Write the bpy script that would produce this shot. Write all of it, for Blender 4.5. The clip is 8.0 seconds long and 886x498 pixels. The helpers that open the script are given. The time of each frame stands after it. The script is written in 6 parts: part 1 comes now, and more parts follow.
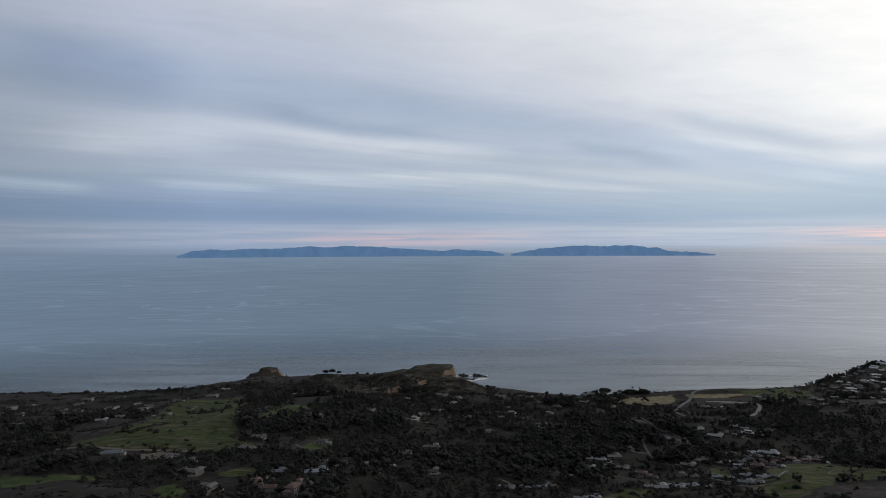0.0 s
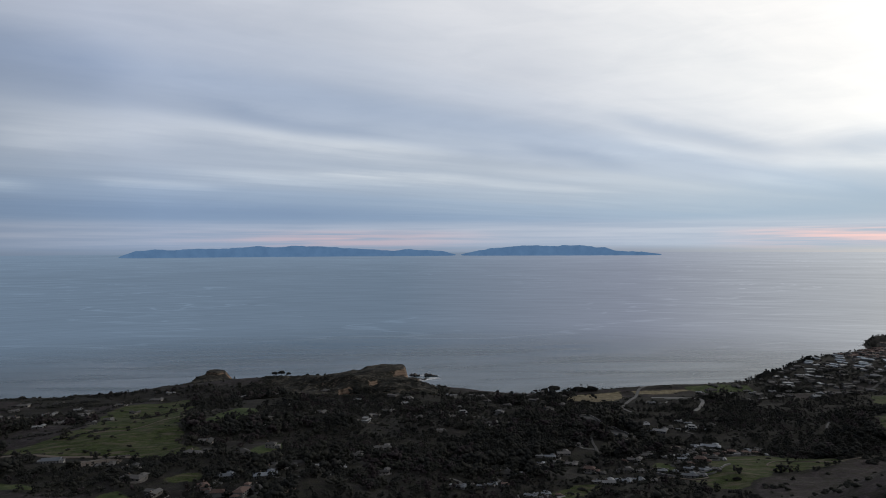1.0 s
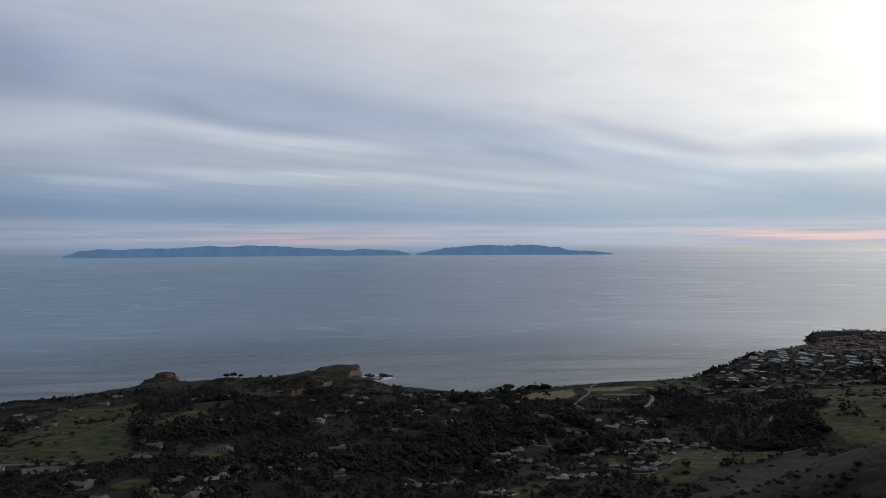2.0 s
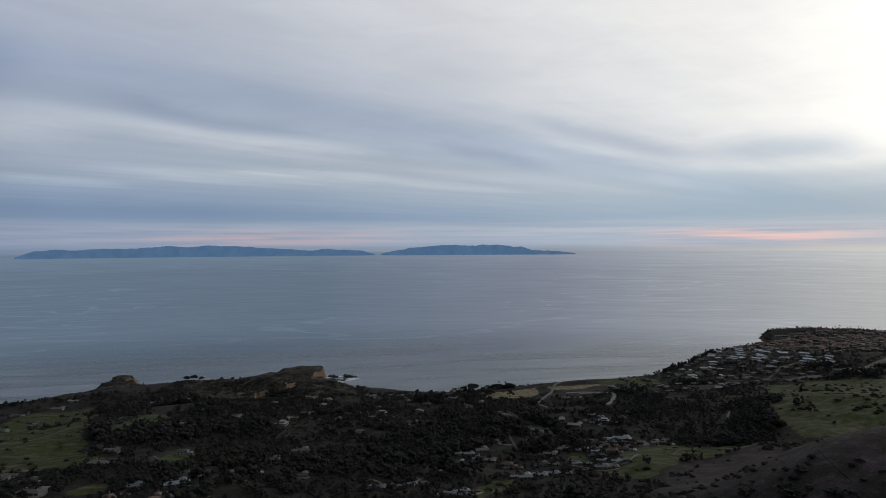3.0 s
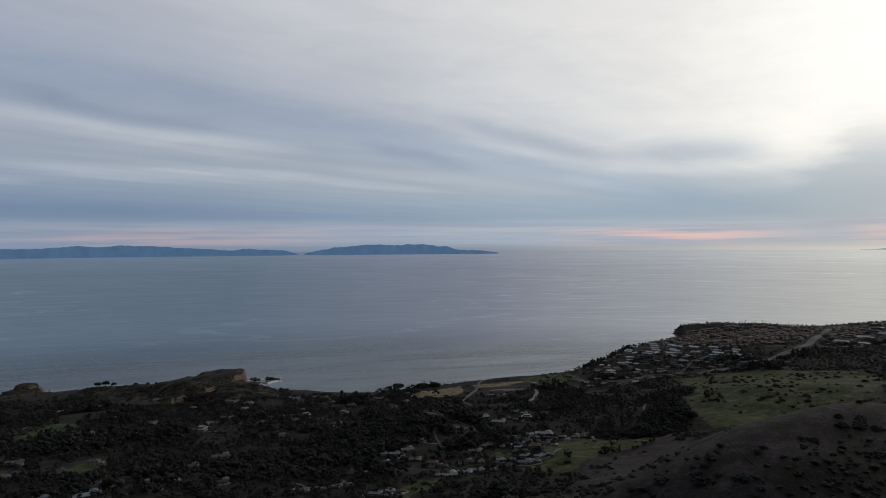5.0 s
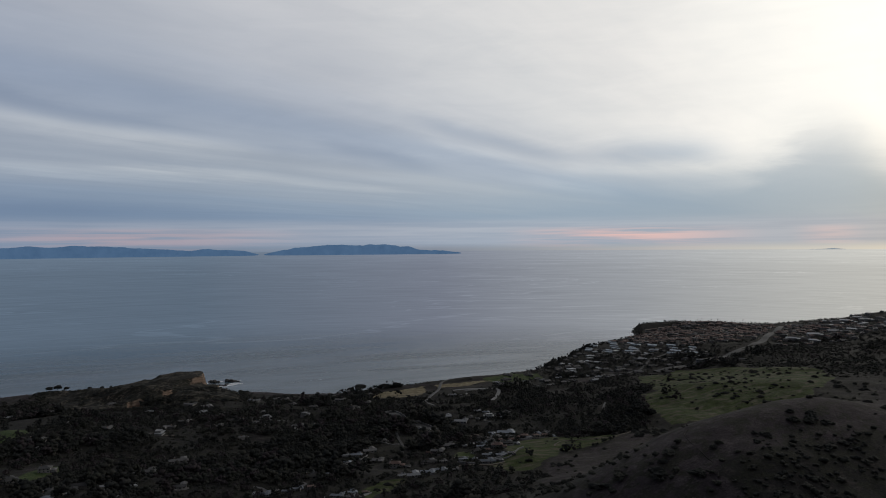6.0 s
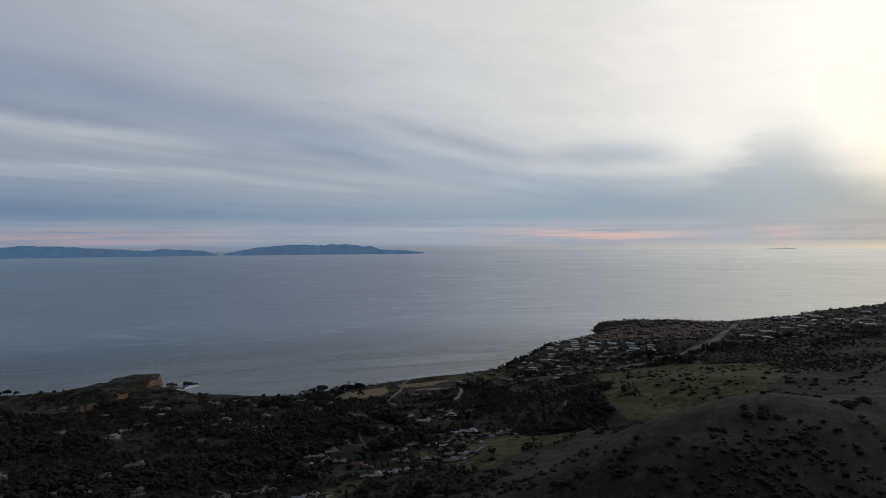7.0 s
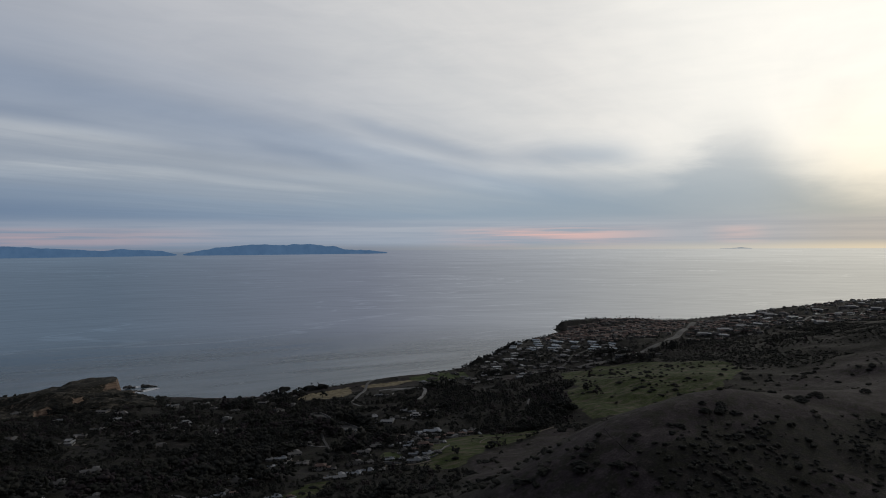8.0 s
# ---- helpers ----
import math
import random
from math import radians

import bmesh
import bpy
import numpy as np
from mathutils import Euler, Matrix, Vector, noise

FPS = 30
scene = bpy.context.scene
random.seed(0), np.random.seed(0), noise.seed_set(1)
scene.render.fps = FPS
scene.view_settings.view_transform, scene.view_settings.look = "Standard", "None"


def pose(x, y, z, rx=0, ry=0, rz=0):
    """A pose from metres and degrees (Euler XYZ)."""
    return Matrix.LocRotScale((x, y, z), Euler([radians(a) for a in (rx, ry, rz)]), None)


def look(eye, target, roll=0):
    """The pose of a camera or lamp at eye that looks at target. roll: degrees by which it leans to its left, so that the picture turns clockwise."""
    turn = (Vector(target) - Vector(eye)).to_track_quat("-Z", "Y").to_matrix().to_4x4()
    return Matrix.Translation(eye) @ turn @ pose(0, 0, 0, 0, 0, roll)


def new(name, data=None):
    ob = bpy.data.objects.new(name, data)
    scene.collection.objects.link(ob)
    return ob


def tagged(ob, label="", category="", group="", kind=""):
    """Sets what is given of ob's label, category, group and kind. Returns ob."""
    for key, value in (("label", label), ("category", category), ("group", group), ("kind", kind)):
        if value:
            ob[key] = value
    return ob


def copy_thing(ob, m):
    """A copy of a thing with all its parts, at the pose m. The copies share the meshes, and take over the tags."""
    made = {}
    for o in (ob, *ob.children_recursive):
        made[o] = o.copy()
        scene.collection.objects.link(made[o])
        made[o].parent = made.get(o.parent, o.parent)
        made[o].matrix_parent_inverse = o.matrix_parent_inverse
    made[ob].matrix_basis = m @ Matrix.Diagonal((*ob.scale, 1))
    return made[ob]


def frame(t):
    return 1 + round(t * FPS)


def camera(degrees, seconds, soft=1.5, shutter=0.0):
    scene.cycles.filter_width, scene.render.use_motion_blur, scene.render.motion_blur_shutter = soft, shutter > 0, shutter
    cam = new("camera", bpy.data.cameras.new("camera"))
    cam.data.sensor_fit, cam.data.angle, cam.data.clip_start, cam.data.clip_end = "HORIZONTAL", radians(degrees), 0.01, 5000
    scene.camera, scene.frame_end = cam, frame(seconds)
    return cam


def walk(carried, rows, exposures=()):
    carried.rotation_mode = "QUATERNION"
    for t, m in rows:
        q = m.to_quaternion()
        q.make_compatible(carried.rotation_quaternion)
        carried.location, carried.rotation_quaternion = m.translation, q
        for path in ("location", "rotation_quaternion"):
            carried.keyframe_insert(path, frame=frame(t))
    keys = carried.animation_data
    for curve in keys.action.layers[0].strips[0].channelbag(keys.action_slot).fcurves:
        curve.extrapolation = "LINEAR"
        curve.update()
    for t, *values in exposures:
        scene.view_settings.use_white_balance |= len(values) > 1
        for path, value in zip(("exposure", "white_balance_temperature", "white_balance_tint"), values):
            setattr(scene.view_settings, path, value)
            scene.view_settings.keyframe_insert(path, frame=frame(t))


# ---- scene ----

# ---------------------------------------------------------------- camera
EYE = 390.0
cam = camera(65.55, 8.0, soft=0.95)
ROWS = [
    (0.0, 0.001, -0.311, 0.245), (0.5, -1.732, -0.324, 0.270), (1.0, -4.062, -0.339, 0.260), (1.5, -6.108, -0.372, 0.258),
    (3.0, -10.766, -0.407, 0.315), (3.5, -12.319, -0.420, 0.334), (4.0, -13.886, -0.432, 0.345), (4.5, -15.445, -0.457, 0.352),
    (6.0, -20.144, -0.486, 0.398), (6.5, -21.708, -0.493, 0.402), (7.0, -23.266, -0.523, 0.410), (7.5, -24.823, -0.533, 0.412),
    (8.0, -26.279, -0.559, 0.416),
]
walk(cam, [(t, pose(0, 0, EYE, 90 + pitch, lean, yaw)) for t, yaw, pitch, lean in ROWS],
     exposures=[(0.0, 0.2), (1.5, 0.12), (3.5, -0.07), (6.0, -0.23), (8.0, -0.34)])

# ---------------------------------------------------------------- node helpers
def srgb(r, g, b):
    return tuple((c / 255 / 12.92) if c < 10.3 else ((c / 255 + 0.055) / 1.055) ** 2.4 for c in (r, g, b)) + (1.0,)


class Nodes:
    """Short calls for wiring a node tree."""

    def __init__(self, tree):
        self.tree = tree
        tree.nodes.clear()

    def add(self, kind, **props):
        node = self.tree.nodes.new(kind)
        for key, value in props.items():
            setattr(node, key, value)
        return node

    def put(self, socket, value):
        if hasattr(value, "is_output"):
            self.tree.links.new(value, socket)
        elif value is not None:
            socket.default_value = value

    def math(self, op, a, b=None, c=None, clamp=False):
        node = self.add("ShaderNodeMath", operation=op, use_clamp=clamp)
        for socket, value in zip(node.inputs, (a, b, c)):
            self.put(socket, value)
        return node.outputs[0]

    def smooth(self, value, low, high, to_low=0.0, to_high=1.0):
        node = self.add("ShaderNodeMapRange", interpolation_type="SMOOTHSTEP")
        for socket, v in zip(node.inputs, (value, low, high, to_low, to_high)):
            self.put(socket, v)
        return node.outputs[0]

    def xyz(self, x, y, z):
        node = self.add("ShaderNodeCombineXYZ")
        for socket, v in zip(node.inputs, (x, y, z)):
            self.put(socket, v)
        return node.outputs[0]

    def split(self, v):
        node = self.add("ShaderNodeSeparateXYZ")
        self.put(node.inputs[0], v)
        return node.outputs

    def noise(self, vector, scale, detail=4.0, rough=0.55, distortion=0.0):
        node = self.add("ShaderNodeTexNoise")
        self.put(node.inputs["Vector"], vector)
        node.inputs["Scale"].default_value, node.inputs["Detail"].default_value = scale, detail
        node.inputs["Roughness"].default_value, node.inputs["Distortion"].default_value = rough, distortion
        return node.outputs["Fac"]

    def ramp(self, fac, stops, mode="LINEAR"):
        node = self.add("ShaderNodeValToRGB")
        node.color_ramp.interpolation = mode
        items = node.color_ramp.elements
        while len(items) < len(stops):
            items.new(0.5)
        for item, (at, colour) in zip(items, stops):
            item.position, item.color = at, colour if len(colour) == 4 else (*colour, 1)
        self.put(node.inputs[0], fac)
        return node.outputs[0]

    def mix(self, fac, a, b, how="MIX"):
        node = self.add("ShaderNodeMix", data_type="RGBA", blend_type=how)
        self.put(node.inputs[0], fac)
        self.put(node.inputs[6], a)
        self.put(node.inputs[7], b)
        return node.outputs[2]


# ---------------------------------------------------------------- sky and sun
SUN_AZ, SUN_EL = 63.0, 17.0  # degrees to the right of +y, and up
sun_way = Vector((math.sin(radians(SUN_AZ)) * math.cos(radians(SUN_EL)), math.cos(radians(SUN_AZ)) * math.cos(radians(SUN_EL)), math.sin(radians(SUN_EL))))
world = bpy.data.worlds.new("evening_sky")
world.use_nodes = True
scene.world = world
n = Nodes(world.node_tree)
way = n.add("ShaderNodeTexCoord").outputs["Generated"]
wx, wy, wz = n.split(way)
level = n.math("MAXIMUM", wz, 0.012)
px, py = n.math("DIVIDE", wx, level), n.math("DIVIDE", wy, level)
# the cloud sheet: streaks run towards 51 degrees; s goes across them, u along them
s = n.math("ADD", n.math("MULTIPLY", px, -0.62), n.math("MULTIPLY", py, 0.78))
u = n.math("ADD", n.math("MULTIPLY", px, 0.78), n.math("MULTIPLY", py, 0.62))
bend = n.noise(n.xyz(n.math("MULTIPLY", u, 0.10), n.math("MULTIPLY", s, 0.35), 3.0), 1.0, 3.0, 0.5)
s1 = n.math("MULTIPLY", s, n.math("ADD", 0.86, n.math("MULTIPLY", bend, 0.28)))
s2 = n.math("MAXIMUM", n.math("ADD", s1, 1.5), 0.0)
w = n.math("DIVIDE", s2, n.math("ADD", s2, 6.0))
sheet = n.ramp(w, [
    (0.0, srgb(227, 227, 229)), (0.30, srgb(225, 225, 229)), (0.36, srgb(215, 217, 223)), (0.41, srgb(203, 207, 216)), (0.44, srgb(189, 196, 209)),
    (0.478, srgb(172, 184, 203)), (0.515, srgb(173, 184, 201)), (0.55, srgb(181, 190, 203)), (0.60, srgb(177, 187, 201)), (0.65, srgb(172, 184, 200)),
    (0.70, srgb(162, 178, 199)), (0.78, srgb(140, 161, 190)), (0.86, srgb(146, 166, 193)),
], "EASE")
fine = n.noise(n.xyz(n.math("MULTIPLY", u, 0.22), n.math("MULTIPLY", s, 0.9), 7.0), 1.0, 5.0, 0.55, 0.5)
sheet = n.mix(0.26, sheet, n.mix(1.0, sheet, n.ramp(fine, [(0.3, (0.70, 0.74, 0.8)), (0.7, (1.25, 1.22, 1.18))]), "MULTIPLY"))
thread = n.noise(n.xyz(n.math("MULTIPLY", u, 0.30), n.math("MULTIPLY", s, 2.6), 5.0), 1.0, 5.0, 0.6, 0.35)
sheet = n.mix(0.10, sheet, n.mix(1.0, sheet, n.ramp(thread, [(0.3, (0.86, 0.885, 0.92)), (0.7, (1.13, 1.11, 1.08))]), "MULTIPLY"))
wisp = n.noise(n.xyz(n.math("MULTIPLY", wx, 3.0), n.math("MULTIPLY", wy, 3.0), n.math("MULTIPLY", wz, 16.0)), 2.0, 5.0, 0.6, 0.4)
sheet = n.mix(0.28, sheet, n.mix(1.0, sheet, n.ramp(wisp, [(0.3, (0.8, 0.83, 0.87)), (0.7, (1.16, 1.14, 1.12))]), "MULTIPLY"))
az_e = n.math("ARCTAN2", wx, wy)
# the streaks that stand out: from bearing and height to bearing and height, width (degrees), gain
STREAKS = [
    (-32.7, 12.93, -20.4, 12.83, 1.88, -0.13), (-16.1, 10.75, 0.8, 8.23, 0.67, -0.15), (10.1, 8.2, 19.3, 6.39, 0.54, -0.1), (-30.7, 7.93, -14.0, 9.57, 1.16, 0.12),
    (-15.7, 9.59, 4.5, 7.18, 0.89, 0.2), (-34.7, 4.71, -26.7, 4.4, 0.4, 0.26), (-23.1, 4.86, -14.0, 4.54, 0.31, 0.2), (-16.6, 5.66, 4.5, 5.33, 0.45, 0.2),
    (3.6, 5.43, 18.9, 3.76, 0.4, 0.12), (-6.4, 8.82, 5.9, 7.46, 0.45, 0.16), (4.7, 7.41, 17.7, 6.5, 0.4, 0.12), (-3.3, 7.88, 19.6, 6.24, 0.54, -0.13),
    (-6.4, 5.79, 6.3, 5.3, 0.4, 0.18), (17.8, 10.36, 29.9, 6.84, 0.63, -0.15), (28.0, 6.73, 42.6, 6.93, 0.8, -0.11), (33.0, 7.66, 42.2, 7.13, 1.1, -0.09),
    (18.7, 8.88, 27.1, 6.6, 0.45, 0.12), (26.1, 6.51, 44.7, 5.34, 0.49, 0.15), (27.1, 5.2, 35.4, 3.83, 0.4, 0.1), (-27.5, 2.17, -1.1, 2.65, 0.98, -0.1),
]
deg_az, deg_el = n.math("MULTIPLY", az_e, 57.2958), n.math("MULTIPLY", n.math("ARCSINE", wz), 57.2958)
deg_el = n.math("ADD", deg_el, n.math("MULTIPLY", n.math("SUBTRACT", wisp, 0.5), 1.1))
total = None
for a0, e0, a1, e1, wide, gain in STREAKS:
    k = n.math("DIVIDE", n.math("SUBTRACT", deg_az, a0), a1 - a0)
    away = n.math("ABSOLUTE", n.math("SUBTRACT", deg_el, n.math("MULTIPLY_ADD", k, e1 - e0, e0)))
    ends = n.math("MULTIPLY", n.smooth(k, -0.15, 0.3), n.smooth(k, 1.15, 0.7))
    one = n.math("MULTIPLY", n.math("MULTIPLY", n.smooth(away, 1.9 * wide, 0.0), ends), gain * 1.3)
    total = one if total is None else n.math("ADD", total, one)
ragged = n.math("MULTIPLY", total, n.smooth(fine, 0.25, 0.7, 0.55, 1.3))
sheet = n.mix(1.0, sheet, n.xyz(n.math("MULTIPLY_ADD", ragged, 1.1, 1.0), n.math("MULTIPLY_ADD", ragged, 0.9, 1.0), n.math("MULTIPLY_ADD", ragged, 0.62, 1.0)), "MULTIPLY")
# the grey-blue bank low over the sea, with a tongue that stands up beside the bright part
peak = n.math("MULTIPLY", n.smooth(n.math("ADD", az_e, n.math("MULTIPLY", n.math("SUBTRACT", wisp, 0.5), 0.09)), 0.76, 0.85), n.smooth(az_e, 0.95, 0.865))
bank_top = n.math("ADD", n.math("ADD", n.smooth(az_e, 0.4, 0.72, 0.065, 0.090), n.math("MULTIPLY", peak, 0.046)), n.math("MULTIPLY", n.math("SUBTRACT", wisp, 0.5), 0.06))
bank_top = n.math("SUBTRACT", bank_top, n.math("MULTIPLY", n.smooth(az_e, 0.92, 1.04), 0.04))
bank = n.smooth(n.math("SUBTRACT", wz, bank_top), 0.062, -0.045)
sheet = n.mix(n.math("MULTIPLY", bank, n.math("MULTIPLY", n.smooth(az_e, 0.12, 0.6, 0.5, 0.88), n.smooth(wz, 0.17, 0.05, 0.35, 1.0))), sheet, n.mix(n.smooth(az_e, 0.5, 1.0), srgb(136, 159, 185), srgb(132, 153, 174)))
# sky light painted as a glow on the far water round the horizon, from 40 degrees left to 63 degrees right
FAR_SEA_GLOW = [(0.0, srgb(103, 121, 141)), (0.39, srgb(103, 119, 137)), (0.58, srgb(129, 136, 151)), (0.73, srgb(166, 170, 176)), (0.86, srgb(200, 200, 196)), (1.0, srgb(222, 218, 206))]
# low pale and rosy strip over the horizon
strip_noise = n.noise(n.xyz(n.math("MULTIPLY", wx, 2.2), n.math("MULTIPLY", wy, 2.2), n.math("MULTIPLY", wz, 70.0)), 2.2, 4.0, 0.55)
rosy = n.math("ADD", n.math("MULTIPLY", n.smooth(n.math("ABSOLUTE", n.math("SUBTRACT", az_e, 0.61)), 0.2, 0.0), 0.9),
              n.math("MULTIPLY", n.smooth(n.math("ABSOLUTE", n.math("ADD", az_e, 0.08)), 0.3, 0.0), 0.5))
rosy = n.math("ADD", rosy, n.math("MULTIPLY", n.smooth(n.math("ABSOLUTE", n.math("SUBTRACT", az_e, 0.865)), 0.05, 0.0), 0.3))
low = n.mix(n.math("MULTIPLY", rosy, n.math("MULTIPLY", n.smooth(strip_noise, 0.35, 0.6), n.smooth(wz, 0.025, 0.014)), clamp=True), n.mix(n.smooth(az_e, 0.3, 0.95), srgb(168, 179, 198), srgb(150, 163, 184)), srgb(224, 184, 184))
low = n.mix(1.0, low, n.ramp(strip_noise, [(0.36, (0.87, 0.91, 0.945)), (0.62, (1.11, 1.085, 1.06))]), "MULTIPLY")
fac_low = n.math("MULTIPLY", n.smooth(wz, 0.040, 0.022), n.smooth(wz, -0.012, 0.012, 0.45, 1.0))
sky_col = n.mix(n.math("MULTIPLY", fac_low, 0.85), sheet, low)
# haze where the sky meets the water
haze = n.ramp(n.math("DIVIDE", n.math("ADD", az_e, 0.7), 1.8), FAR_SEA_GLOW)
sky_col = n.mix(n.math("MULTIPLY", n.smooth(wz, 0.002, -0.011), n.smooth(az_e, 0.1, 0.35, 0.4, 0.75)), sky_col, haze)
# brighter towards the veiled sun, darker behind
dot = n.add("ShaderNodeVectorMath", operation="DOT_PRODUCT")
n.put(dot.inputs[0], way)
dot.inputs[1].default_value = sun_way
c = dot.outputs["Value"]
sky_col = n.mix(1.0, sky_col, n.ramp(n.smooth(c, -0.45, 0.95), [(0.0, (0.16, 0.18, 0.22)), (0.14, (0.58, 0.615, 0.66)), (0.4, (0.82, 0.86, 0.93)), (0.7, (0.86, 0.90, 0.945)), (0.88, (1.01, 1.03, 1.04)), (1.0, (1.24, 1.25, 1.2))]), "MULTIPLY")
glow = n.math("MULTIPLY", n.math("POWER", n.smooth(c, 0.84, 1.0), 1.7), 0.33)
sky_col = n.mix(n.math("MULTIPLY", glow, n.math("MULTIPLY", n.smooth(wz, 0.01, 0.09), n.smooth(bank, 1.0, 0.0, 0.2, 1.0))), sky_col, (0.95, 0.94, 0.80, 1), "ADD")
# warmer low beside the bright part
sky_col = n.mix(n.math("MULTIPLY", n.smooth(az_e, 0.86, 1.02), n.smooth(wz, 0.24, 0.05)), sky_col, n.mix(1.0, sky_col, (1.05, 0.985, 0.885, 1), "MULTIPLY"))
# the unseen sky overhead is made darker, to lessen the light on the land
sky_col = n.mix(1.0, sky_col, n.ramp(n.smooth(wz, 0.36, 0.95), [(0.0, (1, 1, 1)), (1.0, (0.3, 0.31, 0.34))]), "MULTIPLY")
sky_col = n.mix(1.0, sky_col, (1.028, 1.0, 0.97, 1), "MULTIPLY")
clear = n.add("ShaderNodeTexSky", sky_type="NISHITA", sun_disc=False, sun_elevation=radians(SUN_EL), sun_rotation=radians(SUN_AZ))
clear_bg, cloud_bg, both = n.add("ShaderNodeBackground"), n.add("ShaderNodeBackground"), n.add("ShaderNodeMixShader")
n.put(clear_bg.inputs[0], clear.outputs[0])
clear_bg.inputs[1].default_value = 0.06
n.put(cloud_bg.inputs[0], sky_col)
cloud_bg.inputs[1].default_value = 1.0
both.inputs[0].default_value = 0.93
n.put(both.inputs[1], clear_bg.outputs[0])
n.put(both.inputs[2], cloud_bg.outputs[0])
n.put(n.add("ShaderNodeOutputWorld").inputs[0], both.outputs[0])

sun = new("sun", bpy.data.lights.new("sun", "SUN"))
sun.data.energy, sun.data.angle, sun.data.color = 0.5, radians(25), (1.0, 0.93, 0.83)
sun.matrix_world = look((0, 0, 900), Vector((0, 0, 900)) - sun_way)


# ---------------------------------------------------------------- materials
def material(name):
    m = bpy.data.materials.new(name)
    m.use_nodes = True
    return m, Nodes(m.node_tree)


def finish(m, n, colour, rough=0.9, normal=None, spec=0.3, metal=0.0):
    b = n.add("ShaderNodeBsdfPrincipled")
    n.put(b.inputs["Base Color"], colour)
    n.put(b.inputs["Roughness"], rough)
    n.put(b.inputs["Metallic"], metal)
    b.inputs["Specular IOR Level"].default_value = spec
    if normal is not None:
        n.put(b.inputs["Normal"], normal)
    n.put(n.add("ShaderNodeOutputMaterial").inputs[0], b.outputs[0])
    return m


def bump(n, height, strength, distance, base=None):
    node = n.add("ShaderNodeBump")
    n.put(node.inputs["Height"], height)
    node.inputs["Strength"].default_value, node.inputs["Distance"].default_value = strength, distance
    if base is not None:
        n.put(node.inputs["Normal"], base)
    return node.outputs[0]


def mottled(name, dark, light, scale, rough=0.9, spec=0.2, relief=0.3, island=False, objects=False):
    """A plain weathered surface: two sizes of blotches between two colours."""
    m, n = material(name)
    at = n.add("ShaderNodeNewGeometry").outputs["Position"]
    f = n.math("ADD", n.math("MULTIPLY", n.noise(at, scale, 5), 0.6), n.math("MULTIPLY", n.noise(at, scale * 0.13, 3), 0.4))
    if island:
        f = n.math("ADD", n.math("MULTIPLY", f, 0.7), n.math("MULTIPLY", n.add("ShaderNodeNewGeometry").outputs["Random Per Island"], 0.3))
    if objects:
        one = n.math("FRACT", n.math("ADD", n.add("ShaderNodeObjectInfo").outputs["Random"], n.add("ShaderNodeNewGeometry").outputs["Random Per Island"]))
        f = n.math("ADD", n.math("MULTIPLY", f, 0.4), n.math("MULTIPLY", one, 0.6))
    return finish(m, n, n.ramp(f, [(0.25, dark), (0.75, light)]), rough, bump(n, n.noise(at, scale * 2, 4), relief, 0.3 / scale), spec)


def ground_material():
    m, n = material("hillside_ground")
    at = n.add("ShaderNodeNewGeometry").outputs["Position"]
    zone = n.add("ShaderNodeAttribute", attribute_name="cover")
    green, tan, bare = n.split(zone.outputs["Vector"])
    big, mid, small = n.noise(at, 0.012, 4), n.noise(at, 0.07, 5, 0.6), n.noise(at, 0.45, 5, 0.65)
    mixed = n.math("ADD", n.math("MULTIPLY", mid, 0.55), n.math("MULTIPLY", small, 0.45))
    scrub = n.ramp(mixed, [(0.36, (0.0125, 0.0122, 0.0118)), (0.52, (0.0215, 0.020, 0.0188)), (0.68, (0.058, 0.050, 0.044))])
    grass = n.ramp(mixed, [(0.37, (0.017, 0.026, 0.008)), (0.5, (0.034, 0.049, 0.013)), (0.63, (0.062, 0.074, 0.027))])
    dry = n.ramp(mixed, [(0.36, (0.08, 0.068, 0.042)), (0.52, (0.19, 0.16, 0.10)), (0.68, (0.31, 0.265, 0.18))])
    soil = n.ramp(mixed, [(0.36, (0.018, 0.0147, 0.0163)), (0.52, (0.038, 0.0312, 0.0335)), (0.68, (0.074, 0.061, 0.063))])

    def patchy(v):
        return n.smooth(n.math("ADD", v, n.math("MULTIPLY", n.math("SUBTRACT", n.math("ADD", n.math("MULTIPLY", big, 0.5), n.math("MULTIPLY", mid, 0.5)), 0.5), 1.1)), 0.38, 0.62)

    colour = n.mix(patchy(bare), scrub, soil)
    blotch = n.math("ADD", n.math("MULTIPLY", n.noise(at, 0.10, 5, 0.65), 0.75), n.math("MULTIPLY", n.noise(at, 0.02, 3), 0.25))
    colour = n.mix(n.math("MULTIPLY", n.smooth(blotch, 0.47, 0.56), 0.85), colour, n.ramp(small, [(0.3, (0.010, 0.011, 0.008)), (0.7, (0.034, 0.034, 0.024))]))
    streaks = n.noise(n.xyz(n.math("MULTIPLY", n.split(at)[0], 0.03), n.math("MULTIPLY", n.split(at)[1], 0.08), 4.0), 1.0, 5, 0.65)
    grass = n.mix(n.smooth(streaks, 0.46, 0.66), grass, n.ramp(mixed, [(0.3, (0.05, 0.045, 0.028)), (0.7, (0.12, 0.105, 0.075))]))
    rich = n.ramp(mixed, [(0.37, (0.024, 0.037, 0.013)), (0.5, (0.046, 0.068, 0.024)), (0.63, (0.088, 0.098, 0.046))])
    grass = n.mix(n.add("ShaderNodeAttribute", attribute_name="lush").outputs["Fac"], grass, rich)
    colour = n.mix(patchy(green), colour, grass)
    colour = n.mix(patchy(tan), colour, dry)
    return finish(m, n, colour, 0.95, bump(n, mixed, 0.6, 1.5), 0.1)


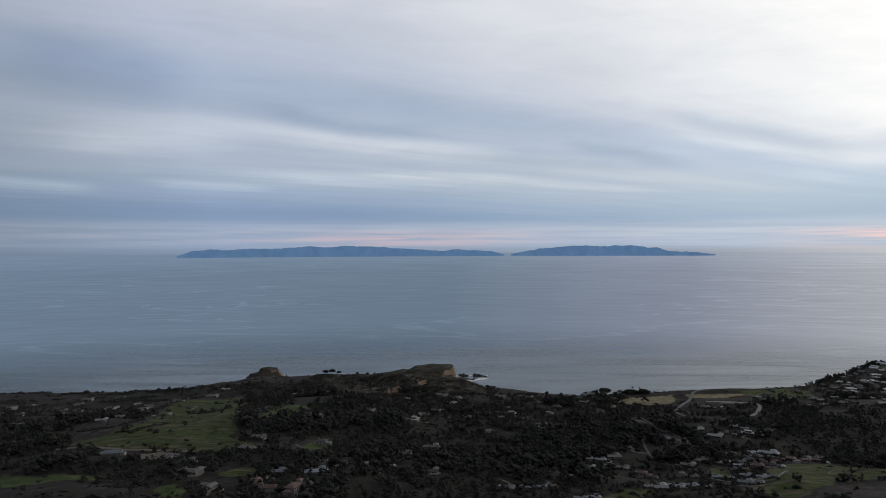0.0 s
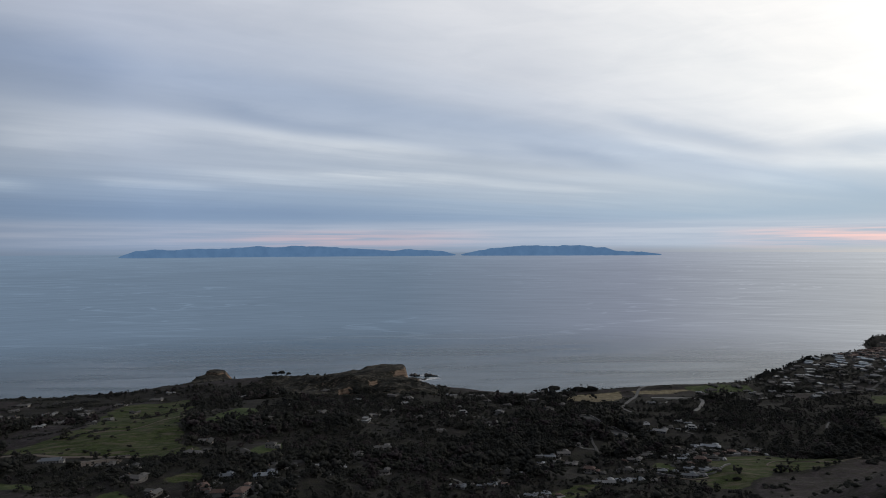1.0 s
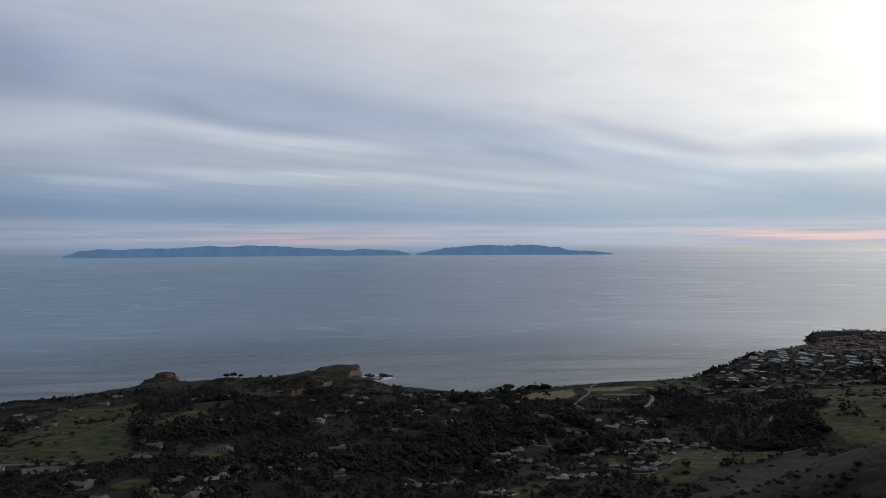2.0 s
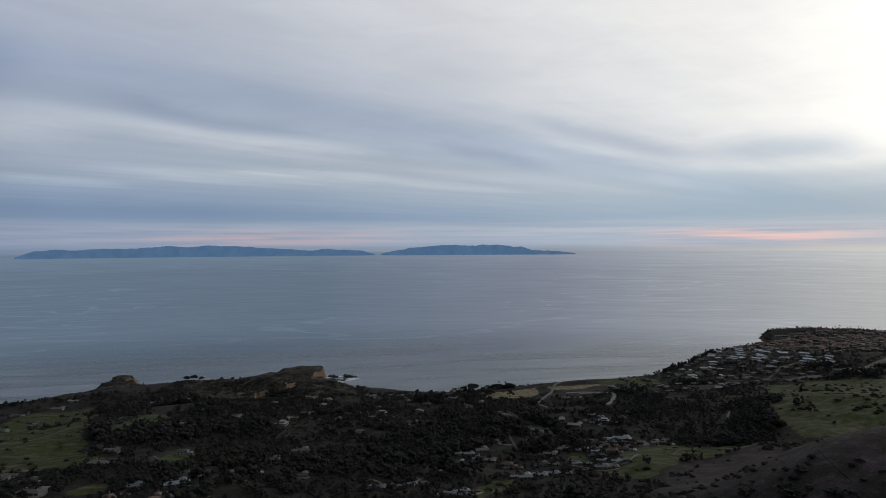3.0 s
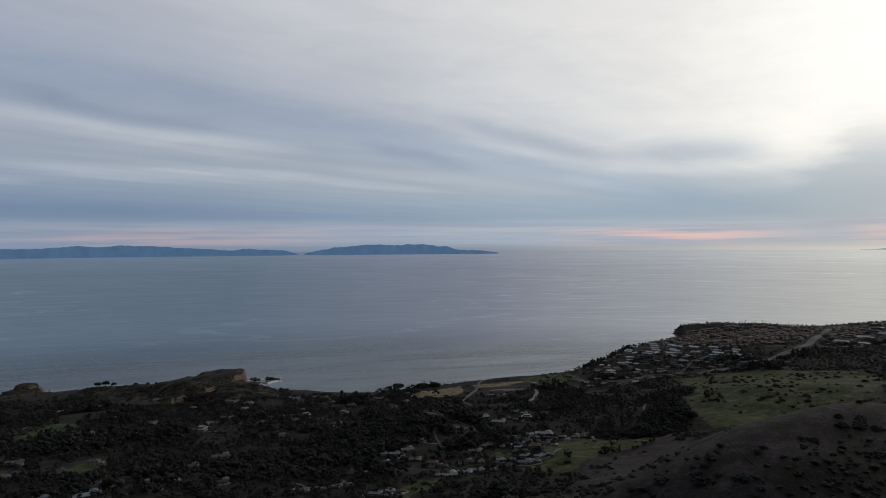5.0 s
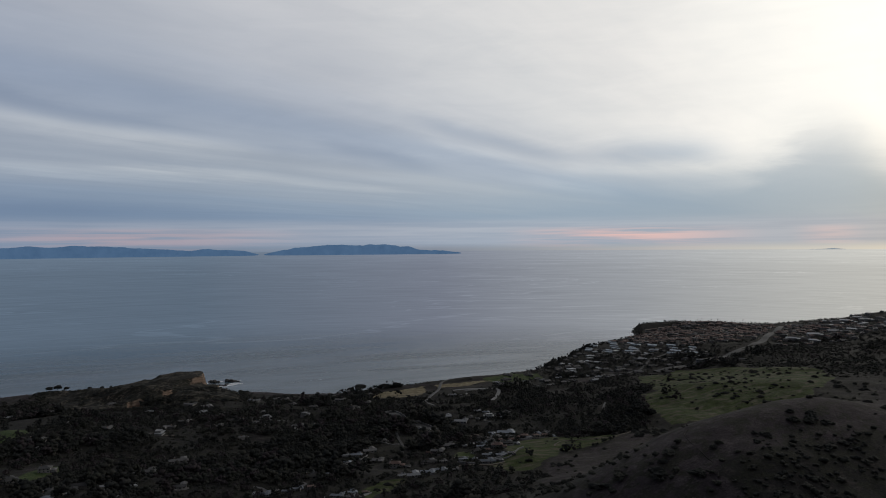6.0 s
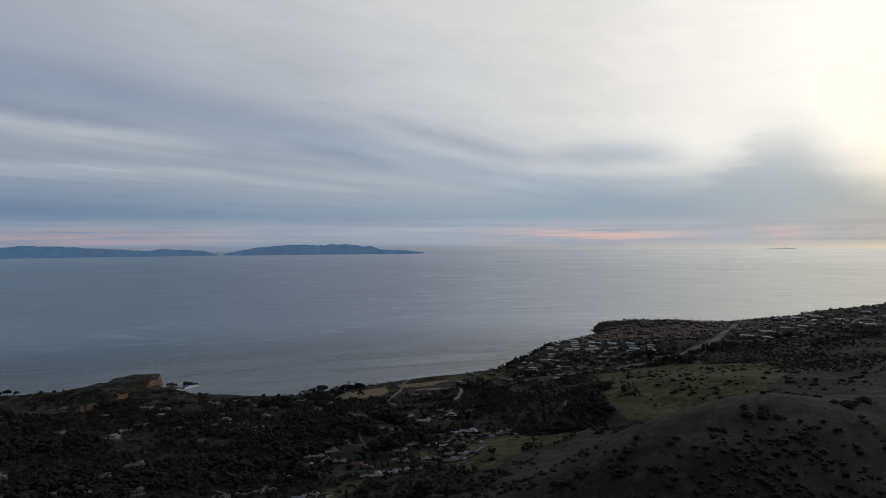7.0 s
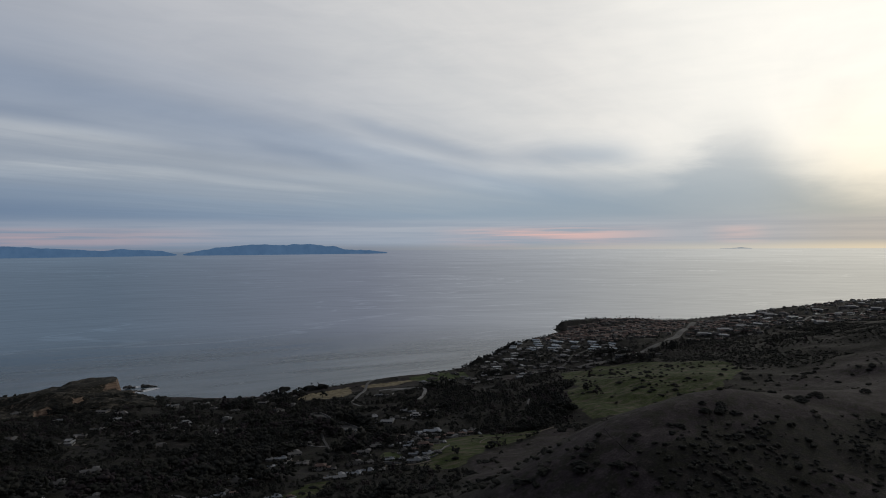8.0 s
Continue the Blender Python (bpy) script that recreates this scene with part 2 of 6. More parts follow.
def cliff_material():
    m, n = material("layered_cliff")
    at = n.add("ShaderNodeNewGeometry").outputs["Position"]
    x, y, z = n.split(at)
    tilt = n.math("ADD", z, n.math("ADD", n.math("MULTIPLY", x, 0.12), n.math("MULTIPLY", n.noise(at, 0.05, 3), 9.0)))
    layers = n.noise(n.xyz(n.math("MULTIPLY", x, 0.02), n.math("MULTIPLY", y, 0.02), n.math("MULTIPLY", tilt, 0.4)), 1.0, 5, 0.65)
    rock = n.ramp(layers, [(0.3, (0.075, 0.054, 0.042)), (0.5, (0.165, 0.118, 0.088)), (0.7, (0.28, 0.212, 0.165))])
    top = n.ramp(n.math("ADD", n.math("MULTIPLY", n.noise(at, 0.16, 5, 0.65), 0.6), n.math("MULTIPLY", n.noise(at, 0.03, 4), 0.4)), [(0.41, (0.012, 0.0125, 0.010)), (0.52, (0.030, 0.028, 0.022)), (0.63, (0.115, 0.098, 0.078))])
    up = n.split(n.add("ShaderNodeNewGeometry").outputs["Normal"])[2]
    face = n.math("ADD", up, n.math("MULTIPLY", n.math("SUBTRACT", n.noise(at, 0.1, 4), 0.5), 0.7))
    return finish(m, n, n.mix(n.smooth(face, 0.55, 0.80), rock, top), 0.95, bump(n, layers, 0.7, 2.0), 0.1)


def sea_material():
    m, n = material("sea_water")
    uv = n.add("ShaderNodeUVMap", uv_map="true_place").outputs[0]
    ux, uy, _ = n.split(uv)
    chop = n.noise(n.xyz(ux, uy, 0.0), 60.0, 6, 0.6)
    slick = n.noise(n.xyz(n.math("MULTIPLY", ux, 0.7), n.math("MULTIPLY", uy, 4.0), 2.0), 2.2, 6, 0.65, 0.8)
    rough = n.smooth(slick, 0.35, 0.65, 0.13, 0.30)
    water = n.ramp(slick, [(0.3, (0.028, 0.056, 0.074)), (0.7, (0.040, 0.072, 0.092))])
    run = n.math("SQRT", n.math("ADD", n.math("MULTIPLY", ux, ux), n.math("MULTIPLY", uy, uy)))
    # long pale slicks that wander over the water, painted into its colour and the far glow
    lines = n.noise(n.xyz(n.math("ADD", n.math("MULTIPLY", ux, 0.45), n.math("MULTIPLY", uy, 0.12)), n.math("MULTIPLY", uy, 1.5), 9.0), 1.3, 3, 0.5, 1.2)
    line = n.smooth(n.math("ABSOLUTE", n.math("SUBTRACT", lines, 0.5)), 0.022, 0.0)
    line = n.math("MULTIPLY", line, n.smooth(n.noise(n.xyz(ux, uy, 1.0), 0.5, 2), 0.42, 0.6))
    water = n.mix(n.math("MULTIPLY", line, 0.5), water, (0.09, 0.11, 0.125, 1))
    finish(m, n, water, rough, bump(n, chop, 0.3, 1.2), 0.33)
    b = m.node_tree.nodes["Principled BSDF"]
    b.inputs["IOR"].default_value = 1.33
    b.inputs["Specular Tint"].default_value = (0.72, 0.88, 1.0, 1)
    # between 2.2 and 3.5 km the water turns into a glowing backdrop: sky light off hazy water is painted in, paler
    # towards the sun's side and the horizon
    hue = n.ramp(n.math("DIVIDE", n.math("ADD", n.math("ARCTAN2", ux, uy), 0.7), 1.8), FAR_SEA_GLOW)
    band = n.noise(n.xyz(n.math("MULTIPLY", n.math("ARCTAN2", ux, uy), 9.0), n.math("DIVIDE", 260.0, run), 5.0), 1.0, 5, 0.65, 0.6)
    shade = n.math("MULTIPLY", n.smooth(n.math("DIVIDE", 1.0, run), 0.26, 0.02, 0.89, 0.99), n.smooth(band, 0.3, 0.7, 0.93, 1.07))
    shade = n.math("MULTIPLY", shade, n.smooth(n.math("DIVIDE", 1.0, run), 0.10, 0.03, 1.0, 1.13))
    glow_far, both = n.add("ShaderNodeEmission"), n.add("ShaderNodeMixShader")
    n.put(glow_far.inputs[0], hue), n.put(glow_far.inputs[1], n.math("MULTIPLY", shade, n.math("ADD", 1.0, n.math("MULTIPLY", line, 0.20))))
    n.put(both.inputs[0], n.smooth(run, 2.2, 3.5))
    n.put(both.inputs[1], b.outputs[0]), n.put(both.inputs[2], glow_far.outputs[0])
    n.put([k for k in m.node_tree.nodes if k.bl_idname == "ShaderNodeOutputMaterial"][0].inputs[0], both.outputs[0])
    return m


def far_island_glow(name, dark, light):
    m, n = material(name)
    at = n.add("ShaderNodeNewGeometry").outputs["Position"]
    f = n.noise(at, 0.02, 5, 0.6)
    # aerial haze is painted in: its blue is emitted, over a dark diffuse
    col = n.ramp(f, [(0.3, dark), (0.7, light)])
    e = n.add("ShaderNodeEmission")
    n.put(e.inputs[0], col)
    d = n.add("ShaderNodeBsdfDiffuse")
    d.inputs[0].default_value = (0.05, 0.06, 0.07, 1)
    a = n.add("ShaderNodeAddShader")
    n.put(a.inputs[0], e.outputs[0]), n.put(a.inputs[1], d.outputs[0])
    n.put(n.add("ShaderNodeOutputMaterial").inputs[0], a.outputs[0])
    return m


GROUND, CLIFF, SEA = ground_material(), cliff_material(), sea_material()
ISLAND = far_island_glow("hazy_island", srgb(66, 95, 128), srgb(76, 105, 138))
FAINT = far_island_glow("faint_hazy_island", srgb(140, 151, 162), srgb(146, 157, 167))


def foliage(name, stops):
    """Leaves whose tone differs from plant to plant, from clump to clump and within a clump."""
    m, n = material(name)
    at = n.add("ShaderNodeNewGeometry").outputs["Position"]
    plant = n.math("FRACT", n.math("ADD", n.add("ShaderNodeAttribute", attribute_name="tone").outputs["Fac"], n.add("ShaderNodeObjectInfo").outputs["Random"]))
    clump = n.add("ShaderNodeNewGeometry").outputs["Random Per Island"]
    leaf = n.noise(at, 0.9, 5, 0.7)
    tone = n.math("ADD", n.math("MULTIPLY", plant, 0.42), n.math("ADD", n.math("MULTIPLY", clump, 0.16), n.math("MULTIPLY", n.smooth(leaf, 0.3, 0.7), 0.42)))
    # leaf sprays turn to the light: the shading leans upwards from the clump's own surface
    lean = n.add("ShaderNodeVectorMath", operation="ADD")
    own = n.add("ShaderNodeVectorMath", operation="SCALE")
    n.put(own.inputs[0], n.add("ShaderNodeNewGeometry").outputs["Normal"])
    own.inputs["Scale"].default_value = 0.30
    n.put(lean.inputs[0], own.outputs[0])
    lean.inputs[1].default_value = (0, 0, 0.70)
    level = n.add("ShaderNodeVectorMath", operation="NORMALIZE")
    n.put(level.inputs[0], lean.outputs[0])
    return finish(m, n, n.ramp(tone, stops), 0.95, bump(n, leaf, 0.4, 0.35, level.outputs[0]), 0.05)


FOLIAGE = foliage("dark_evergreen_foliage", [(0.15, (0.021, 0.0225, 0.0228)), (0.45, (0.030, 0.032, 0.03)), (0.7, (0.041, 0.042, 0.0372)), (0.88, (0.054, 0.049, 0.048))])
ROCK = mottled("wet_dark_rock", (0.012, 0.012, 0.014), (0.06, 0.055, 0.05), 0.3, 0.7, 0.4, 0.8)

# ---------------------------------------------------------------- the lie of the land
COAST = np.array([
    (-4200, 2300), (-2400, 1900), (-1500, 1800), (-1083, 1735), (-813, 1735), (-650, 1800), (-585, 1900), (-575, 1985), (-530, 2040), (-465, 2035),
    (-440, 1960), (-330, 1900), (-220, 1905), (-150, 1960), (-60, 2010), (30, 2012), (52, 1985), (55, 1900), (105, 1805), (185, 1750), (295, 1675),
    (390, 1670), (480, 1665), (610, 1675), (805, 1730), (925, 1782), (1070, 1912), (1262, 2084), (1322, 2110), (1462, 2200), (1568, 2250),
    (1690, 2330), (1770, 2500), (1890, 2640), (2060, 2610), (2390, 2350), (2750, 2350), (3200, 2450), (4300, 2500),
], float)
# hills: centre x, y, height, reach x, reach y, turn in degrees
HILLS = [
    (1300, 330, 120, 520, 300, 0), (650, 470, 56, 330, 120, 5), (400, 440, 69, 190, 150, 20), (3050, 1850, 48, 520, 380, 0), (2520, 1960, 20, 130, 130, 0), (1790, 2480, -26, 150, 170, 0), (1690, 2350, -14, 80, 90, 0), (640, 1640, 14, 260, 60, 5), (-300, 1835, 12, 200, 70, 0),
    (1900, 900, 70, 500, 330, 10), (1000, 1080, 20, 260, 150, 10), (-100, 1680, 26, 170, 45, -35), (-390, 1180, 20, 200, 120, 0),
    (-500, 1885, -12, 110, 90, 0), (0, -100, -30, 400, 250, 0),
]


def step01(v, low, high):
    t = np.clip((v - low) / (high - low), 0, 1)
    return t * t * (3 - 2 * t)


def waves(x, y, seed, scale, octaves=4):
    """Smooth random relief between about -1 and 1: sums of turned sines."""
    rng, total, size = np.random.RandomState(seed), 0 * x, 1.0
    for _ in range(octaves):
        for _ in range(3):
            a, p, q = rng.uniform(0, 2 * np.pi), rng.uniform(0, 6.28), rng.uniform(0.7, 1.4)
            total = total + size * np.sin((x * np.cos(a) + y * np.sin(a)) * q / scale + p + 0.8 * np.sin((y * np.cos(a) - x * np.sin(a)) * q / scale * 0.7 + 2 * p)) / 3
        size, scale = size * 0.55, scale * 0.47
    return total


def shore(x, y):
    """Metres to the shoreline, positive on land."""
    x, y = np.asarray(x, float), np.asarray(y, float)
    x, y = x + 8 * waves(x, y, 5, 30, 3), y + 8 * waves(x, y, 6, 30, 3)
    best = np.full(x.shape, 1e9)
    inside = np.zeros(x.shape, bool)
    ring = np.vstack([COAST, (4300, -3000), (-4200, -3000)])
    for i, (a, b) in enumerate(zip(ring, np.roll(ring, -1, 0))):
        if i < len(COAST) - 1:
            d = b - a
            t = np.clip(((x - a[0]) * d[0] + (y - a[1]) * d[1]) / (d @ d), 0, 1)
            best = np.minimum(best, np.hypot(x - a[0] - t * d[0], y - a[1] - t * d[1]))
        cross = (a[1] > y) != (b[1] > y)
        with np.errstate(divide="ignore", invalid="ignore"):
            inside ^= cross & (x < (b[0] - a[0]) * (y - a[1]) / (b[1] - a[1]) + a[0])
    return np.where(inside, best, -best)


def height(x, y):
    x, y = np.asarray(x, float), np.asarray(y, float)
    d = shore(x, y)
    z = 27 * step01(d, 2, 26) + 0.092 * np.clip(d - 20, 0, None) + 0.16 * np.clip(d - 1250, 0, 650)
    for cx, cy, h, rx, ry, turn in HILLS:
        c, s_ = math.cos(radians(turn)), math.sin(radians(turn))
        u_, v_ = (x - cx) * c + (y - cy) * s_, (y - cy) * c - (x - cx) * s_
        z = z + h * np.exp(-((u_ / rx) ** 2) - (v_ / ry) ** 2) * step01(d, 0, 30)
    inland = step01(d, 15, 260)
    z = z + inland * (9 * waves(x, y, 1, 120, 3) + 1.6 * waves(x, y, 2, 22, 3))
    return np.where(d > 0, z, np.maximum(-12, d * 0.12))


# zones of ground cover: ellipses of x, y, reach x, reach y, turn; 0 green grass, 1 dry grass, 2 bare brown hillside, 3 lush grass, 4 dark brush
ZONES = [
    (650, 450, 420, 170, 10, 2), (1350, 500, 520, 420, 0, 2), (250, 200, 300, 200, 0, 2), (1480, 740, 330, 170, 0, 2), (-560, 1480, 90, 110, 0, 2), (-560, 1130, 70, 90, 0, 2),
    (640, 1570, 130, 35, 5, 2), (420, 1600, 150, 22, 0, 2), (-300, 1800, 260, 70, 0, 2), (1000, 1500, 160, 40, 30, 2), (230, 1690, 120, 40, -30, 2),
]
# and outlines
FIELDS = [
    (4, [(388, 398), (430, 402), (480, 397), (560, 398), (645, 391), (700, 350), (600, 315), (517, 313), (451, 325), (430, 300), (380, 290), (320, 320), (338, 347), (349, 375)]),
    (0, [(-562, 990), (-514, 1067), (-498, 1142), (-589, 1476), (-559, 1546), (-464, 1589), (-413, 1454), (-341, 1110), (-306, 1034), (-247, 909), (-303, 909), (-388, 932)]),
    (3, [(-309, 1120), (-315, 1215), (-290, 1282), (-267, 1371), (-236, 1195), (-267, 1137)]),
    (3, [(-202, 910), (-196, 993), (-167, 1037), (-163, 965), (-184, 913)]),
    (3, [(-540, 830), (-491, 822), (-392, 786), (-388, 773), (-456, 764), (-499, 767)]),
    (3, [(-296, 690), (-305, 727), (-286, 746), (-273, 737), (-265, 698)]),
    (0, [(-266, 787), (-257, 810), (-223, 819), (-216, 793), (-248, 782)]),
    (1, [(372, 1509), (420, 1574), (538, 1598), (536, 1570), (498, 1497), (442, 1473)]),
    (1, [(562, 1590), (662, 1595), (715, 1596), (663, 1566), (567, 1550)]),
    (3, [(700, 1612), (790, 1652), (880, 1645), (850, 1575), (710, 1570)]),
    (0, [(1006, 1406), (1150, 1420), (1213, 1385), (1269, 1322), (1297, 1119), (1192, 1014), (1060, 930), (930, 850), (800, 850), (735, 908), (816, 1008), (908, 1217)]),
    (0, [(405, 868), (421, 921), (460, 956), (519, 956), (553, 953), (607, 885), (556, 861), (482, 854), (422, 784), (379, 795), (360, 828)]),
    (0, [(250, 789), (207, 740), (172, 715), (165, 750), (194, 785)]),
    (2, [(-514, 1404), (-515, 1556), (-423, 1447), (-380, 1260), (-431, 1240), (-470, 1290)]),
    (2, [(-598, 1092), (-566, 1156), (-500, 1095), (-492, 1030), (-551, 1025)]),
    (2, [(-214, 915), (-207, 990), (-178, 1048), (-172, 1030), (-192, 945)]),
    (3, [(354, 909), (371, 919), (382, 905), (372, 877), (354, 870), (347, 887)]),
    (2, [(620, 890), (556, 852), (482, 845), (422, 775), (365, 700), (335, 600), (360, 500), (450, 540), (560, 680), (690, 850)]),
    (0, [(839, 1143), (759, 1026), (723, 938), (715, 905), (735, 893), (797, 903), (877, 922), (941, 922), (1004, 918), (1060, 960), (900, 1050)]),
    (2, [(-1088, 1685), (-861, 1648), (-760, 1580), (-855, 1433), (-925, 1432)]),
    (2, [(-598, 1085), (-595, 1138), (-559, 1162), (-510, 1148), (-536, 1076)]),
    (2, [(-316, 1708), (-236, 1742), (-131, 1679), (-72, 1592), (-107, 1534), (-206, 1518)]),
    (2, [(-495, 760), (-367, 761), (-318, 734), (-299, 679), (-453, 697)]),
]


def inside_of(x, y, ring):
    """Metres inside an outline, negative outside it."""
    ring = np.array(ring, float)
    best, inside = np.full(x.shape, 1e9), np.zeros(x.shape, bool)
    for a, b in zip(ring, np.roll(ring, -1, 0)):
        d = b - a
        t = np.clip(((x - a[0]) * d[0] + (y - a[1]) * d[1]) / (d @ d), 0, 1)
        best = np.minimum(best, np.hypot(x - a[0] - t * d[0], y - a[1] - t * d[1]))
        if d[1]:
            inside ^= ((a[1] > y) != (b[1] > y)) & (x < d[0] * (y - a[1]) / d[1] + a[0])
    return np.where(inside, best, -best)


def cover(x, y):
    out = np.zeros((5,) + x.shape)
    for cx, cy, rx, ry, turn, which in ZONES:
        c, s_ = math.cos(radians(turn)), math.sin(radians(turn))
        u_, v_ = (x - cx) * c + (y - cy) * s_, (y - cy) * c - (x - cx) * s_
        out[which] = np.maximum(out[which], step01(1.25 - np.sqrt((u_ / rx) ** 2 + (v_ / ry) ** 2), 0, 0.5))
    wx_, wy_ = x + 10 * waves(x, y, 31, 25, 3), y + 10 * waves(x, y, 32, 25, 3)
    for which, ring in FIELDS:
        out[which] = np.maximum(out[which], step01(inside_of(wx_, wy_, ring), -12, 14))
    out[0] = np.maximum(out[0], out[3])
    return out[:4] * (1 - 0.85 * out[4])


def grid_mesh(name, xs, ys, z):
    nx, ny = len(xs), len(ys)
    X, Y = np.meshgrid(xs, ys)
    i = np.arange(nx * ny).reshape(ny, nx)
    quads = np.stack([i[:-1, :-1], i[:-1, 1:], i[1:, 1:], i[1:, :-1]], -1).reshape(-1, 4)
    return mesh_of(name, np.stack([X, Y, z], -1).reshape(-1, 3), quads)


def mesh_of(name, verts, faces, smooth=True):
    """A mesh from arrays; all faces have the same number of corners."""
    me = bpy.data.meshes.new(name)
    k = faces.shape[1]
    me.vertices.add(len(verts))
    me.vertices.foreach_set("co", np.ascontiguousarray(verts, np.float32).ravel())
    me.loops.add(faces.size)
    me.loops.foreach_set("vertex_index", np.ascontiguousarray(faces, np.int32).ravel())
    me.polygons.add(len(faces))
    me.polygons.foreach_set("loop_start", np.arange(len(faces), dtype=np.int32) * k)
    me.polygons.foreach_set("use_smooth", np.full(len(faces), smooth))
    me.update(calc_edges=True)
    return me


gx = np.concatenate([np.arange(-2600, -1100, 25), np.arange(-1100, 1500, 9), np.arange(1500, 4001, 16)]).astype(float)
gy = np.concatenate([np.arange(-500, 200, 25), np.arange(200, 2100, 9), np.arange(2100, 2900, 12)]).astype(float)
GX, GY = np.meshgrid(gx, gy)
GZ = height(GX, GY)
for x0, x1, y0, y1 in ((-640, -400, 1880, 2075), (-330, 110, 1530, 2045)):  # the headlands bring their own ground
    GZ = GZ - 32 * step01(np.minimum(np.minimum(GX - x0, x1 - GX), np.minimum(GY - y0, y1 - GY)), 0, 10)
ground = new("ground", grid_mesh("ground", gx, gy, GZ))
ground.data.materials.append(GROUND)
layer = ground.data.attributes.new("cover", "FLOAT_VECTOR", "POINT")
GC = cover(GX, GY)
layer.data.foreach_set("vector", np.moveaxis(GC[:3], 0, -1).reshape(-1).astype(np.float32))
lush = ground.data.attributes.new("lush", "FLOAT", "POINT")
lush.data.foreach_set("value", GC[3].ravel().astype(np.float32))
tagged(ground, "scrubby coastal hillside with green meadows and dry brown slopes", "ground", kind="structure")


# the sea: flat to 4 km; past that the last kilometre draws in the far water up to the horizon
def sea_place(k):
    """True distance, then drawn radius and height, for k from 0 to 1."""
    if k < 0.55:
        true = 300 * (3880 / 300) ** (k / 0.55)
        return true, true, 0.0
    q = (k - 0.55) / 0.45
    r = 3880 + 980 * q ** 0.75
    z = 336.0 * (0.35 * q + 0.65 * q * q) ** 1.15
    dip = (EYE - z) / r
    true = (dip - math.sqrt(max(dip * dip - 4 * EYE / 12.742e6, 0.0))) / 2 * 12.742e6
    return min(true, 70000.0), r, z


def build_sea():
    rings, spokes = 150, 200
    az = np.radians(np.linspace(-180, 180, spokes + 1))
    rows = [sea_place(k) for k in np.linspace(0, 1, rings)]
    verts = np.array([[(r * np.sin(a), r * np.cos(a), z) for a in az] for _, r, z in rows]).reshape(-1, 3)
    true = np.array([[(d * np.sin(a), d * np.cos(a)) for a in az] for d, _, _ in rows]).reshape(-1, 2) / 1000
    i = np.arange(rings * (spokes + 1)).reshape(rings, spokes + 1)
    quads = np.stack([i[:-1, :-1], i[1:, :-1], i[1:, 1:], i[:-1, 1:]], -1).reshape(-1, 4)[:, ::-1]
    me = mesh_of("sea", verts, quads)
    uv = me.uv_layers.new(name="true_place")
    uv.data.foreach_set("uv", true[quads.ravel()].ravel().astype(np.float32))
    sea = new("water", me)
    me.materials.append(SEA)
    return tagged(sea, "calm grey-blue evening sea with faint wind streaks", "sea", kind="structure")


build_sea()


# ---------------------------------------------------------------- far islands
def island(name, az0, az1, profile, rise, far, base_el, label, seed, mat=ISLAND):
    """A hazy island ridge between two bearings: a broad relief with a wandering crest."""
    cols, depth = 300, 12
    a = np.linspace(az0, az1, cols)
    k = np.linspace(0, 1, cols)
    crest = np.interp(k, np.linspace(0, 1, len(profile)), profile) + (0.06 * waves(k * 100, 0 * k, seed, 2.2, 5) + 0.02 * waves(k * 100, 0 * k, seed + 7, 0.9, 3)) * np.clip(8 * k * (1 - k), 0, 1)
    crest = np.clip(crest, 0, None)
    rows = []
    for j in range(depth + 1):
        t = j / depth
        shape = math.sin(math.pi * min(t * 1.1, 1.0) / 2) if t < 0.92 else (1 - t) / 0.08
        r = far + 16 * t
        spur = 1 + 0.12 * waves(a * 400, 0 * a + t * 9, seed + 1, 8, 4) * (1 - t)
        el = base_el - 0.12 + (0.12 + np.degrees(crest * rise)) * np.clip(shape * spur, 0, 1.0)
        rows.append(np.stack([r * np.sin(np.radians(a)), r * np.cos(np.radians(a)), EYE + r * np.tan(np.radians(el))], -1))
    verts = np.array(rows).reshape(-1, 3)
    i = np.arange((depth + 1) * cols).reshape(depth + 1, cols)
    quads = np.stack([i[:-1, :-1], i[:-1, 1:], i[1:, 1:], i[1:, :-1]], -1).reshape(-1, 4)
    ob = new(name, mesh_of(name, verts, quads))
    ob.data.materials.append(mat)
    return tagged(ob, label, "island", kind="structure")


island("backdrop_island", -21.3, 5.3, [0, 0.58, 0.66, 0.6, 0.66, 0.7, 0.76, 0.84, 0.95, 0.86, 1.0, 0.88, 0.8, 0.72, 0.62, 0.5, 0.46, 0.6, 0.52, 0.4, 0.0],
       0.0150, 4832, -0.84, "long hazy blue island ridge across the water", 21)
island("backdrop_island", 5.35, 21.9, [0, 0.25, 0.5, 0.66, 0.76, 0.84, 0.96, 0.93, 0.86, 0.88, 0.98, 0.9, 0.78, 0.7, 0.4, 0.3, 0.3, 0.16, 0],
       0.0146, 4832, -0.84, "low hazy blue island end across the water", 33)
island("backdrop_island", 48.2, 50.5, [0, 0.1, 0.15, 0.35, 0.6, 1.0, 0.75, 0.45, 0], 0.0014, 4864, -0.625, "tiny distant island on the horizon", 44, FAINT)

